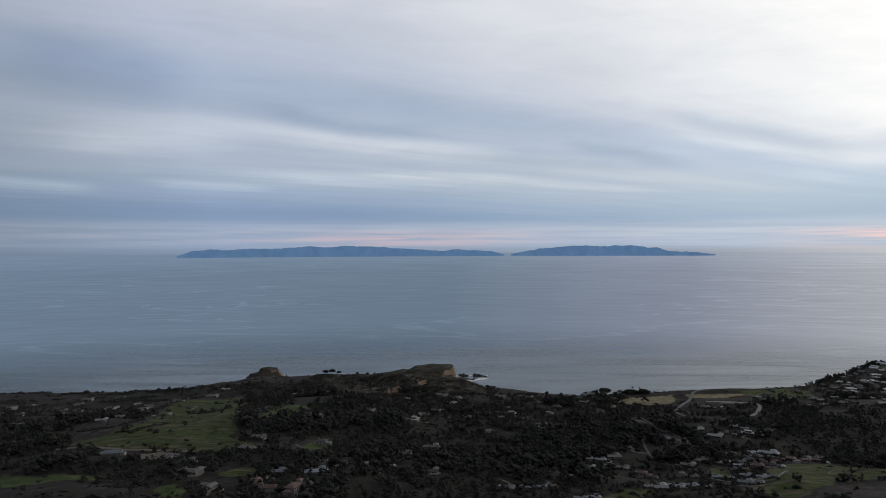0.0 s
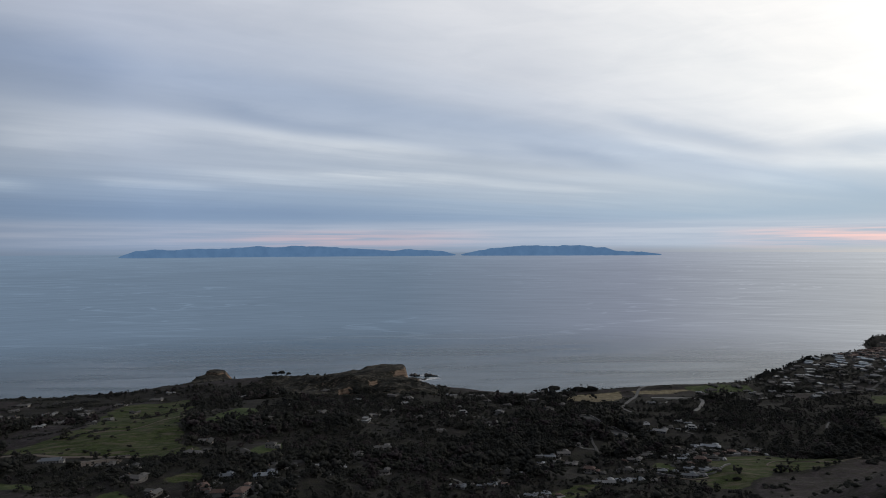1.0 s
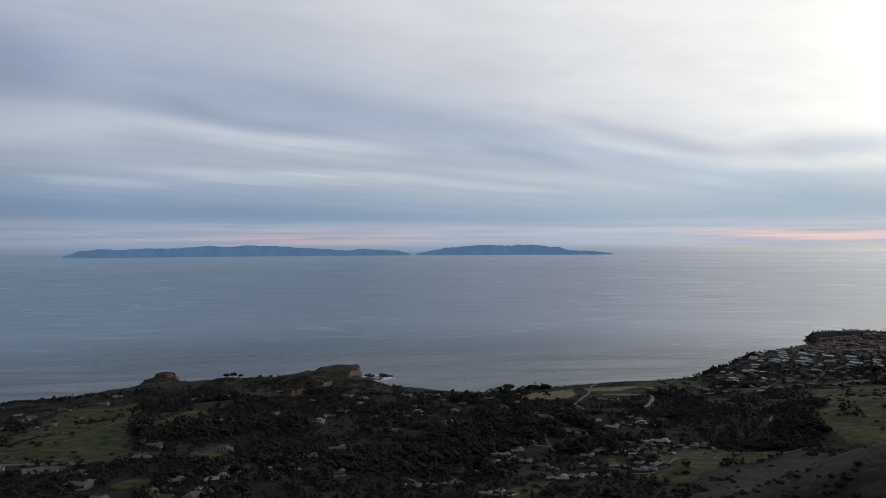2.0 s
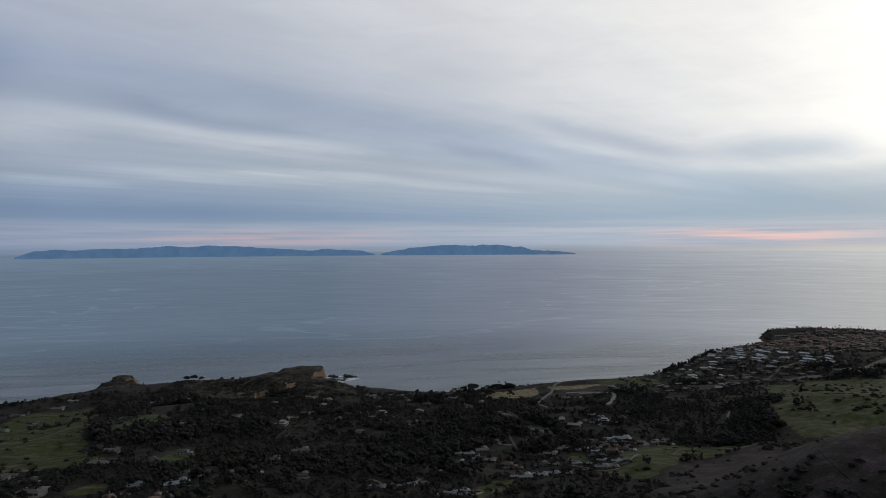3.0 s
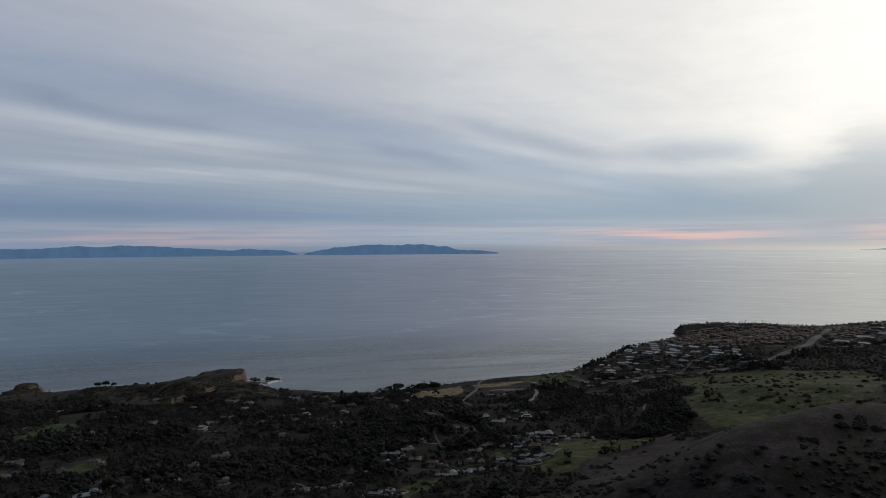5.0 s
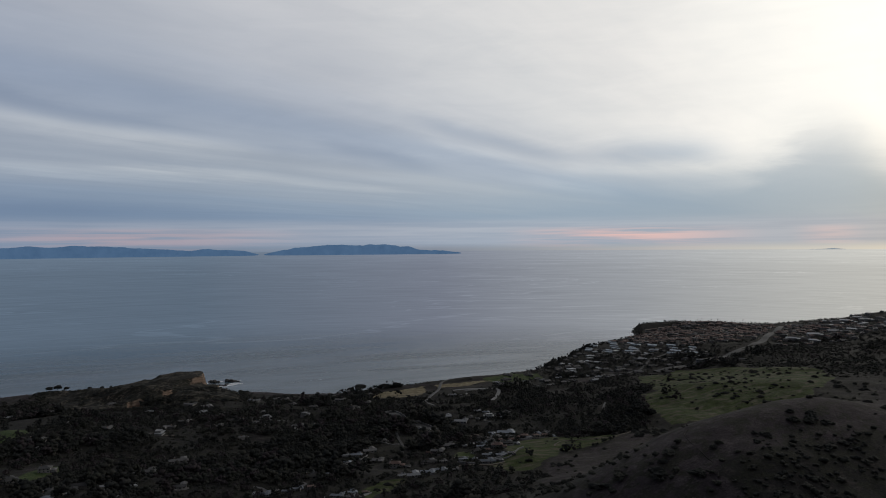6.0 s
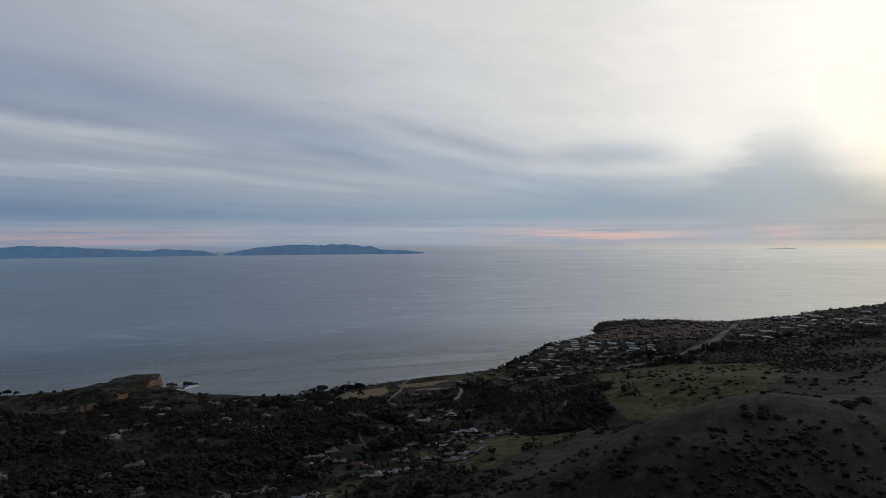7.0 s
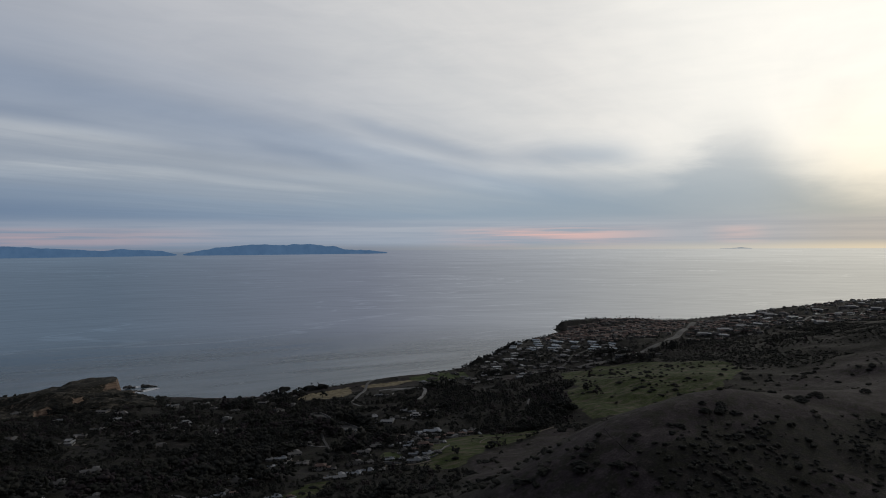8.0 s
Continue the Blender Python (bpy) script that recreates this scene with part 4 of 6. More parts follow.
def put_house(kind, x, y, turn, size=1.0, fronts=()):
    # a house stands on its lowest corner's side of the slope
    BLOCKED.append((x, y, 9.0 if kind in ("hip", "slate", "villa") else 7.0))
    # the open front yard on the downhill side
    away = math.hypot(x, y)
    for yard in fronts:
        BLOCKED.append((x - x / away * yard, y - y / away * yard, 7.0))
    m = seat(x, y, turn, 0.6)
    ob = copy_thing(KINDS[kind], m) if kind in USED else KINDS[kind]
    USED.add(kind)
    YARDS.append((x, y))
    ob.matrix_basis = m @ Matrix.Diagonal((size, size, size, 1))
    return ob


LEFT = [("pale", -713, 1398), ("hip", -704, 1462), ("grey", -787, 1418), ("grey", -621, 1451), ("grey", -585, 1515), ("hip", -541, 1604), ("pale", -541, 1688),
        ("grey", -721, 1185), ("grey", -764, 1440), ("hip", -356, 873), ("grey", -315, 841), ("hip", -291, 785)]
NEAR = [("slate", -195, 800), ("tile", -206, 755), ("grey", -250, 732), ("hip", -145, 835), ("slate", -148, 797), ("two", -145, 731), ("flat", -95, 854), ("pale", -69, 852),
        ("grey", -16, 846), ("hip", -120, 883), ("villa", -188, 733), ("villa", -158, 728)]
MIDDLE = [("flat", -49, 1192), ("pale", -77, 1478), ("pale", 17, 1407), ("grey", -36, 1241), ("flat", 129, 1307), ("grey", 108, 1251), ("hip", 205, 1217), ("hip", 176, 1232),
          ("pale", 121, 1515), ("grey", 191, 1533), ("grey", 64, 1312), ("flat", 202, 1328), ("grey", -131, 1268), ("grey", 69, 1122), ("hip", -259, 1104), ("pale", -342, 1571)]
# houses round the estate: kind, x, y, length
ESTATE = [("slate", 480, 1016, 32), ("tile", 492, 974, 17), ("tile", 509, 969, 14), ("tile", 527, 974, 13), ("tile", 416, 910, 22), ("slate", 387, 879, 18), ("slate", 402, 866, 17),
          ("slate", 375, 853, 24), ("hip", 421, 996, 18), ("slate", 410, 951, 20), ("hip", 358, 964, 32), ("grey", 383, 907, 14), ("pale", 253, 801, 18), ("slate", 279, 823, 22),
          ("slate", 298, 828, 20), ("slate", 146, 737, 16), ("slate", 164, 750, 17), ("slate", 100, 790, 14), ("slate", 113, 795, 14), ("grey", 191, 902, 18), ("grey", 218, 942, 16),
          ("hip", 243, 944, 24), ("slate", 222, 977, 20), ("grey", 245, 988, 22), ("hip", 281, 1050, 15), ("tile", 257, 895, 22), ("grey", 135, 846, 24), ("slate", 73, 786, 18),
          ("slate", 400, 930, 17), ("hip", 432, 974, 18), ("grey", 442, 932, 18), ("hip", 455, 1000, 20), ("slate", 350, 880, 15), ("tile", 462, 958, 15), ("grey", 330, 930, 20), ("hip", 305, 890, 22), ("grey", 545, 1000, 16)]
COLONY = [("pale", 445, 1201, 20), ("pale", 454, 1152, 24), ("flat", 517, 1168, 24), ("pale", 515, 1218, 15), ("hip", 478, 1178, 24), ("grey", 560, 1185, 18), ("pale", 542, 1417, 15)]
LENGTH = {"flat": 22, "tile": 22, "slate": 30, "hip": 28, "grey": 22, "pale": 20}
rng = np.random.RandomState(11)
for kind, x, y, long in ESTATE + COLONY:
    turn = rng.uniform(-32, 4)
    put_house(kind, x, y, turn, 0.88 * long / LENGTH[kind], (10, 19, 28))
    side = rng.choice([-1, 1]) * (0.5 * long + 6)
    put_house(("grey", "tile", "pale", "slate")[rng.randint(4)], x + side * math.cos(radians(turn)), y + side * math.sin(radians(turn)) - rng.uniform(2, 9), turn + rng.choice([0, 90]), rng.uniform(0.36, 0.52))
ESTATE, COLONY = [h[:3] for h in ESTATE], [h[:3] for h in COLONY]
for rows in (LEFT, NEAR, MIDDLE):
    for kind, x, y in rows:
        put_house(kind, x, y, rng.choice([0, 12, -15, 25, 160, 180, 75, -60]) + rng.uniform(-8, 8), rng.uniform(0.72, 0.98))


for ox, oy in ((340, 1176), (356, 1180), (372, 1180), (386, 1160), (391, 1120), (386, 1080), (360, 1075), (350, 1287), (368, 1270), (369, 1225), (319, 1100), (306, 1040), (298, 990),
               (547, 1530), (500, 1445), (462, 1350), (600, 1495), (655, 1440), (615, 1355), (340, 870), (370, 853), (415, 868), (500, 1040), (490, 985), (425, 940), (388, 880), (285, 832), (455, 1190), (520, 1190)):
    away = math.hypot(ox, oy)
    BLOCKED.extend((ox * (1 - q / away), oy * (1 - q / away), 7.0) for q in (6, 14, 22, 30, 38, 46))
BLOCKED.extend([(400, 890, 38), (385, 858, 30), (395, 830, 22), (505, 980, 28), (500, 955, 22), (430, 960, 24), (465, 1000, 22), (372, 1125, 22), (362, 1095, 18), (362, 1070, 16), (385, 1070, 14), (352, 1235, 14), (352, 1212, 12), (620, 1478, 30), (615, 1455, 18)])


def low_wall(points, high, thick, mat, label):
    x, y = spline(points, 4.0)
    tx, ty = np.gradient(x), np.gradient(y)
    ln = np.hypot(tx, ty)
    nx, ny = -ty / ln * thick / 2, tx / ln * thick / 2
    z = height(x, y) + 0.4
    verts = np.stack([np.stack([x + nx * a, y + ny * a, z + b], -1) for a, b in ((-1, -2), (-1, high), (1, high), (1, -2))], 1).reshape(-1, 3)
    i = np.arange(len(verts)).reshape(-1, 4)
    j = np.roll(i, -1, 1)
    me = mesh_of("garden_wall", verts, np.stack([i[:-1], i[1:], j[1:], j[:-1]], -1).reshape(-1, 4), False)
    me.materials.append(mat)
    return tagged(new("garden_wall", me), label, "wall")


def drive(x, y, turn, long, wide, mat, label):
    """A short paved drive that leaves a house and bends away."""
    a = radians(turn)
    pts = [(x + 7 * math.cos(a), y + 7 * math.sin(a)), (x + long * 0.6 * math.cos(a), y + long * 0.6 * math.sin(a)), (x + long * math.cos(a + 0.45), y + long * math.sin(a + 0.45))]
    return ribbon("driveway", pts, wide, mat, label, "driveway", 0.35)


for k, (kind, x, y) in enumerate(NEAR + COLONY[::2] + ESTATE[::3] + MIDDLE[:8]):
    drive(x, y, rng.uniform(0, 360), rng.uniform(24, 46), rng.uniform(3.0, 5.0), (CONCRETE, ASPHALT, DIRT)[k % 3], ("pale concrete", "grey tarmac", "brown dirt")[k % 3] + " driveway beside a house")
for k, (kind, x, y) in enumerate(NEAR + ESTATE + COLONY + MIDDLE + LEFT):
    a = rng.uniform(0, 6.28)
    reach, arc = rng.uniform(11, 17), rng.uniform(0.35, 0.9)
    low_wall([(x + reach * math.cos(a + q * arc), y + reach * math.sin(a + q * arc)) for q in (-1, -0.3, 0.3, 1)], rng.uniform(1.0, 1.9), 0.6, (CONCRETE, WHITE, STUCCO)[k % 3],
             ("grey concrete", "white-painted", "tan stucco")[k % 3] + " garden wall round a house terrace")


def clear_of(x, y, gap):
    return all((x - bx) ** 2 + (y - by) ** 2 > (br + gap) ** 2 for bx, by, br in BLOCKED)


# neighbourhoods: x0, x1, y0, y1, spacing, share, kinds
DISTRICTS = [
    (-260, 420, 900, 1620, 50, 0.20, ("grey", "grey", "hip", "two")),
    (-900, -480, 1120, 1640, 75, 0.40, ("grey", "hip", "pale")),
    (700, 1010, 1420, 1640, 42, 0.5, ("grey", "pale", "hip")),
    (960, 1400, 1440, 1960, 33, 0.6, ("far_grey", "far_grey", "far_two", "far_grey", "far_grey", "far_pale")),
    (1420, 2080, 1700, 2400, 27, 0.85, ("far_tile", "far_tile", "far_low_tile", "far_two")),
    (2120, 3050, 1500, 2080, 40, 0.62, ("far_two", "far_grey", "far_pale", "far_tile", "far_low_tile")),
    (1600, 2100, 1500, 1700, 36, 0.5, ("far_tile", "far_two", "far_grey")),
]
plots = []
for x0, x1, y0, y1, gap, share, kinds in DISTRICTS:
    for gx_ in np.arange(x0, x1, gap):
        for gy_ in np.arange(y0, y1, gap):
            x, y, take = gx_ + rng.uniform(-0.3, 0.3) * gap, gy_ + rng.uniform(-0.3, 0.3) * gap, rng.rand() < share
            if take and float(shore(np.array([x]), np.array([y]))[0]) > 55 and clear_of(x, y, 4 if gap < 30 else 9):
                BLOCKED.append((x, y, 10.0))
                plots.append((kinds[rng.randint(len(kinds))], x, y, rng.choice([0, 90, 20, -30]) + 35 * (x > 1400) + rng.uniform(-10, 10)))
plots.sort(key=lambda p: math.hypot(p[1], p[2]))
for kind, x, y, turn in plots[:215]:
    put_house(kind, x, y, turn, rng.uniform(0.72, 0.98))

# large pale houses high on the far hillside
for k, (x, y) in enumerate([(2369, 2042), (2333, 1966), (2364, 1955), (2414, 1947), (2411, 1909), (2004, 1732), (1973, 1673), (2124, 1631), (1734, 1619), (1761, 1602), (1759, 1560), (1809, 1734), (2428, 1952),
                            (2441, 1870), (2374, 1782), (2570, 1878), (2588, 1828), (2472, 1689), (2123, 1489), (2693, 1790), (2744, 1789), (2850, 1797), (2707, 1662), (2594, 1572), (2029, 1654), (2034, 1754), (1836, 1629)]):
    put_house(("far_pale", "far_two", "far_pale", "far_grey", "far_pale", "far_tile")[k % 6], x, y, rng.uniform(-65, -15), rng.uniform(1.2, 1.8), (14, 26, 38))

# the suburbs further off, joined
mats, verts, faces, slots = [], [], [], []
for kind, x, y, turn in plots[215:]:
    m = seat(x, y, turn, 0.6)
    for piece in KINDS[kind].children:
        base = len(verts)
        if piece.data.materials[0] not in mats:
            mats.append(piece.data.materials[0])
        verts.extend(tuple(m @ v.co) for v in piece.data.vertices)
        faces.extend(tuple(base + i for i in f.vertices) for f in piece.data.polygons)
        slots.extend([mats.index(piece.data.materials[0])] * len(piece.data.polygons))
me = bpy.data.meshes.new("distant_suburb")
me.from_pydata(verts, [], faces)
for mat in mats:
    me.materials.append(mat)
me.polygons.foreach_set("material_index", slots)
tagged(new("distant_suburb", me), "distant suburb of stucco houses with reddish tile roofs", "houses", kind="stuff")
for kind, ob in KINDS.items():
    if kind not in USED:
        for o in (*ob.children_recursive, ob):
            bpy.data.objects.remove(o)


# condominium blocks: long terraced white buildings
def condominium(label):
    h = tagged(new("condominium"), label, "apartment building", "condominium blocks on the bluff")
    part("wall", box(bmesh.new(), -22, 22, -7, 8, -6, 4.6), WHITE, h)
    part("roof", gable(bmesh.new(), -22, 22, -7, 8, 4.6, 3.4, 1.2, 0.2), BLUE_ROOF, h)
    part("wall", box(bmesh.new(), -14, 16, -12, -7, -6, 1.6), WHITE, h, "lower terrace")
    part("terrace_roof", box(bmesh.new(), -15, 17, -12.6, -7, 1.6, 2.0), BLUE_ROOF, h)
    for k in range(4):
        part("party_wall", box(bmesh.new(), -22.2 + 14.6 * k - 0.2, -22.2 + 14.6 * k + 0.2, -7.6, -7.0, 0, 4.5), WHITE, h)
        part("chimney", box(bmesh.new(), -18 + 11.5 * k, -16.6 + 11.5 * k, 1.5, 2.9, 6.5, 10.0), WHITE, h)
    windows(h, -14, 16, -12, 0.0, 5, 1.4, 4.0)
    windows(h, -22, 22, -7, 2.6, 7, 1.5, 4.2)
    return h


BLUE_ROOF = mottled("pale_blue_grey_metal_roof", (0.24, 0.285, 0.32), (0.50, 0.555, 0.59), 0.3, 0.5, 0.5, 0.1, objects=True)
block = condominium("long white terraced condominium block with pale flat roofs")
spots = [(1307, 2112), (1317, 2004), (1315, 1887), (1326, 1799), (1345, 1727), (1349, 1655), (1380, 2110), (1384, 1998), (1374, 1867), (1383, 1784), (1396, 1708), (1240, 2030), (1246, 1931), (1262, 1845)]
rows = [(x + 14 * e + rng.uniform(-5, 5), y - 30 * e + rng.uniform(-5, 5)) for x, y in spots for e in (-1, 1)]
for k, (x, y) in enumerate(rows):
    m = seat(x, y, -58 + rng.uniform(-9, 9), rng.uniform(-1, 1)) @ Matrix.Diagonal((rng.uniform(0.6, 0.95), 0.85, 0.85, 1))
    BLOCKED.append((x, y, 24))
    if k:
        copy_thing(block, m)
    else:
        block.matrix_basis = m

# the resort on the far point
hotel = tagged(new("hotel"), "large pale resort building with stepped flat roofs", "hotel", "resort buildings on the far point")
for x0, x1, z1 in ((-34, -10, 5.5), (-10, 12, 8), (12, 32, 4.5)):
    part("wall", box(bmesh.new(), x0, x1, -9, 9, -5, z1), STUCCO, hotel)
    part("roof", box(bmesh.new(), x0 - 0.8, x1 + 0.8, -9.8, 9.8, z1, z1 + 0.5), TILE, hotel)
    for z in range(1, int(z1) - 1, 3):
        windows(hotel, x0, x1, -9, z, 5, 1.8, 3.2)
for k, (x, y, turn) in enumerate([(1862, 2370, -35), (1838, 2428, -20), (1925, 2300, -50), (1995, 2290, -40)]):
    BLOCKED.append((x, y, 45))
    if k:
        copy_thing(hotel, seat(x, y, turn))
    else:
        hotel.matrix_basis = seat(x, y, turn)

# a single long white building under the green slope
shed = tagged(new("barn"), "long white building with a pale roof by the highway", "barn")
part("wall", box(bmesh.new(), -17, 17, -6, 6, -4, 4.5), WHITE, shed)
part("roof", gable(bmesh.new(), -17, 17, -6, 6, 4.5, 1.6, 0.6), PALE_ROOF, shed)
windows(shed, -17, 17, -6, 1, 6, 1.6, 2.4)
shed.matrix_basis = seat(1262, 1462, -38, 1.0)
BLOCKED.append((1262, 1462, 22))

# the farm by the meadow
farm = tagged(new("farmhouse"), "large white stable with a grey metal roof and skylight ridge", "stable")
part("wall", box(bmesh.new(), -18, 18, -9, 9, -4, 4.2), WHITE, farm)
part("roof", gable(bmesh.new(), -18, 18, -9, 9, 4.2, 3.2, 1.0), SLATE, farm, "grey ribbed metal roof")
part("annex", box(bmesh.new(), 18, 25, -7, 5, -4, 3.0), WHITE, farm)
part("annex_roof", gable(bmesh.new(), 18, 25, -7, 5, 3.0, 1.5, 0.5), PALE_ROOF, farm)
part("annex", box(bmesh.new(), -25, -18.9, -5, 7, -4, 3.0), WHITE, farm)
part("annex_roof", gable(bmesh.new(), -25, -18.9, -5, 7, 3.0, 1.5, 0.5), PALE_ROOF, farm)
windows(farm, -18, 18, -9, 1.0, 6, 1.8, 2.2)
farm.matrix_basis = seat(-439, 912, 8, 0.5) @ Matrix.Diagonal((0.62, 0.7, 0.75, 1))
BLOCKED.extend([(-439, 912, 26), (-425, 885, 22), (-400, 880, 22), (-450, 880, 18)])


def patch(name, cx, cy, rx, ry, turn, mat, label, category, lift=0.5):
    """A paved or bare patch that follows the ground."""
    rings, spokes = 8, 40
    verts = [(0.0, 0.0)]
    for r in range(1, rings + 1):
        for k in range(spokes):
            a = 2 * math.pi * k / spokes
            q = (abs(math.cos(a)) ** 4 + abs(math.sin(a)) ** 4) ** -0.25 * r / rings
            verts.append((rx * q * math.cos(a), ry * q * math.sin(a)))
    v = np.array(verts)
    c_, s_ = math.cos(radians(turn)), math.sin(radians(turn))
    x, y = cx + v[:, 0] * c_ - v[:, 1] * s_, cy + v[:, 0] * s_ + v[:, 1] * c_
    z = height(x, y) + lift
    z[-spokes:] -= 1.5
    faces = [(0, 1 + k, 1 + (k + 1) % spokes) for k in range(spokes)]
    for r in range(rings - 1):
        a0, b0 = 1 + r * spokes, 1 + (r + 1) * spokes
        for k in range(spokes):
            k2 = (k + 1) % spokes
            faces += [(a0 + k, b0 + k, b0 + k2), (a0 + k, b0 + k2, a0 + k2)]
    ob = new(name, mesh_of(name, np.stack([x, y, z], -1), np.array(faces)))
    ob.data.materials.append(mat)
    for k in range(0, 100, 3):
        a, b = rng.uniform(-1, 1, 2)
        BLOCKED.append((cx + a * rx * c_ - b * ry * s_, cy + a * rx * s_ + b * ry * c_, 6))
    return tagged(ob, label, category, kind="structure")


patch("ground_yard", -380, 900, 34, 22, 10, DIRT, "bare brown riding yard beside a stable", "yard")
patch("ground_lot", 376, 1138, 36, 20, -66, TARMAC, "grey car park inside a curved wall", "car park")
patch("ground_lot", 358, 1256, 34, 11, -68, TARMAC, "dark tarmac court under trees", "car park")
patch("ground_lot", 620, 1478, 28, 12, 0, ASPHALT, "grey car park on the bluff", "car park")
patch("ground_lot", -640, 1440, 40, 14, 10, DIRT, "pale bare terrace among scrub", "clearing")


low_wall([(340, 1176), (356, 1182), (372, 1186), (386, 1175), (391, 1125), (386, 1085), (374, 1066), (362, 1080)], 2.0, 1.1, CONCRETE, "curved pale retaining wall round a car park")
low_wall([(350, 1287), (368, 1287), (369, 1245), (370, 1205)], 2.0, 1.1, CONCRETE, "pale retaining wall beside a tarmac court")
low_wall([(333, 889), (335, 880), (349, 857), (369, 853), (392, 859)], 2.0, 1.0, WHITE, "white estate wall curving round a lawn")
low_wall([(392, 859), (405, 862), (415, 870), (422, 866), (435, 879), (446, 886)], 1.8, 0.9, WHITE, "winding white estate wall above a green slope")
patch("ground_lot", 424, 1018, 26, 8, 60, DIRT, "pale sandy terrace beside estate houses", "terrace")
low_wall([(-405, 897), (-375, 925), (-350, 935)], 1.6, 0.6, STUCCO, "pale yard wall beside a stable")


# ---------------------------------------------------------------- trees and scrub
FOLIAGE_B = foliage("olive_foliage", [(0.15, (0.019, 0.020, 0.0192)), (0.45, (0.033, 0.035, 0.03)), (0.7, (0.049, 0.049, 0.0408)), (0.9, (0.070, 0.062, 0.0588))])
BARK = mottled("grey_brown_bark", (0.05, 0.04, 0.033), (0.13, 0.11, 0.095), 1.0, 0.95, 0.1, 0.5)
PHI = (1 + 5 ** 0.5) / 2
ICO = np.array([(-1, PHI, 0), (1, PHI, 0), (-1, -PHI, 0), (1, -PHI, 0), (0, -1, PHI), (0, 1, PHI), (0, -1, -PHI), (0, 1, -PHI), (PHI, 0, -1), (PHI, 0, 1), (-PHI, 0, -1), (-PHI, 0, 1)]) / math.hypot(1, PHI)
ICO_F = np.array([(0, 11, 5), (0, 5, 1), (0, 1, 7), (0, 7, 10), (0, 10, 11), (1, 5, 9), (5, 11, 4), (11, 10, 2), (10, 7, 6), (7, 1, 8),
                  (3, 9, 4), (3, 4, 2), (3, 2, 6), (3, 6, 8), (3, 8, 9), (4, 9, 5), (2, 4, 11), (6, 2, 10), (8, 6, 7), (9, 8, 1)])


def clumps(places, sizes, rng, flat=0.75):
    """Soft uneven leaf clumps at the given places, as verts and triangles."""
    k = len(places)
    turn = rng.uniform(0, 6.28, k)
    base = ICO[None] * rng.uniform(0.7, 1.25, (k, 12, 1)) * rng.uniform(0.8, 1.25, (k, 1, 3)) + rng.uniform(-0.14, 0.14, (k, 12, 3))
    c_, s_ = np.cos(turn)[:, None], np.sin(turn)[:, None]
    x, y = base[..., 0] * c_ - base[..., 1] * s_, base[..., 0] * s_ + base[..., 1] * c_
    v = np.stack([x, y, base[..., 2] * flat], -1) * np.asarray(sizes)[:, None, None] + np.asarray(places)[:, None]
    f = ICO_F[None] + 12 * np.arange(k)[:, None, None]
    return v.reshape(-1, 3), f.reshape(-1, 3)


def tube(points, radii, sides=5):
    verts, faces = [], []
    for (x, y, z), r in zip(points, radii):
        verts += [(x + r * math.cos(6.2832 * k / sides), y + r * math.sin(6.2832 * k / sides), z) for k in range(sides)]
    for i in range(len(points) - 1):
        for k in range(sides):
            a, b = i * sides + k, i * sides + (k + 1) % sides
            faces += [(a, b, b + sides), (a, b + sides, a + sides)]
    return np.array(verts), np.array(faces)


def join(*pieces):
    verts, faces, base = [], [], 0
    for v, f in pieces:
        verts.append(v), faces.append(f + base)
        base += len(v)
    return np.concatenate(verts), np.concatenate(faces)


def crown_shape(kind, rng, count):
    """Leaf clumps of a tree about 10 m high; the kinds differ in outline."""
    if kind == "round":
        lobes = rng.normal(0, 1, (5, 3)) * (2.3, 2.3, 1.2) + (0, 0, 4.9)
        pick = lobes[rng.randint(5, size=count)]
        d = rng.normal(0, 1, (count, 3))
        d /= np.linalg.norm(d, axis=1, keepdims=True)
        p = pick + d * rng.uniform(0.7, 1.0, (count, 1)) * (2.4, 2.4, 2.3)
    elif kind == "tall":
        z = rng.uniform(1.0, 10.6, count)
        r = 2.9 * np.sqrt(np.clip(1 - ((z - 5.2) / 5.6) ** 2, 0.05, 1)) * rng.uniform(0.5, 1.05, count)
        a = rng.uniform(0, 6.28, count)
        p = np.stack([r * np.cos(a), r * np.sin(a), z], -1)
    elif kind == "cypress":
        z = rng.uniform(0.8, 10.5, count)
        r = np.clip(1.6 * (1 - z / 11), 0.12, 2) * rng.uniform(0.5, 1.05, count)
        a = rng.uniform(0, 6.28, count)
        p = np.stack([r * np.cos(a), r * np.sin(a), z], -1)
    else:  # flat-topped pine
        a, r = rng.uniform(0, 6.28, count), 5.0 * np.sqrt(rng.rand(count))
        p = np.stack([r * np.cos(a), r * np.sin(a), 7.0 + 3.0 * rng.rand(count) - 0.05 * r * r + 0.6 * np.sin(2 * a)], -1)
    return p


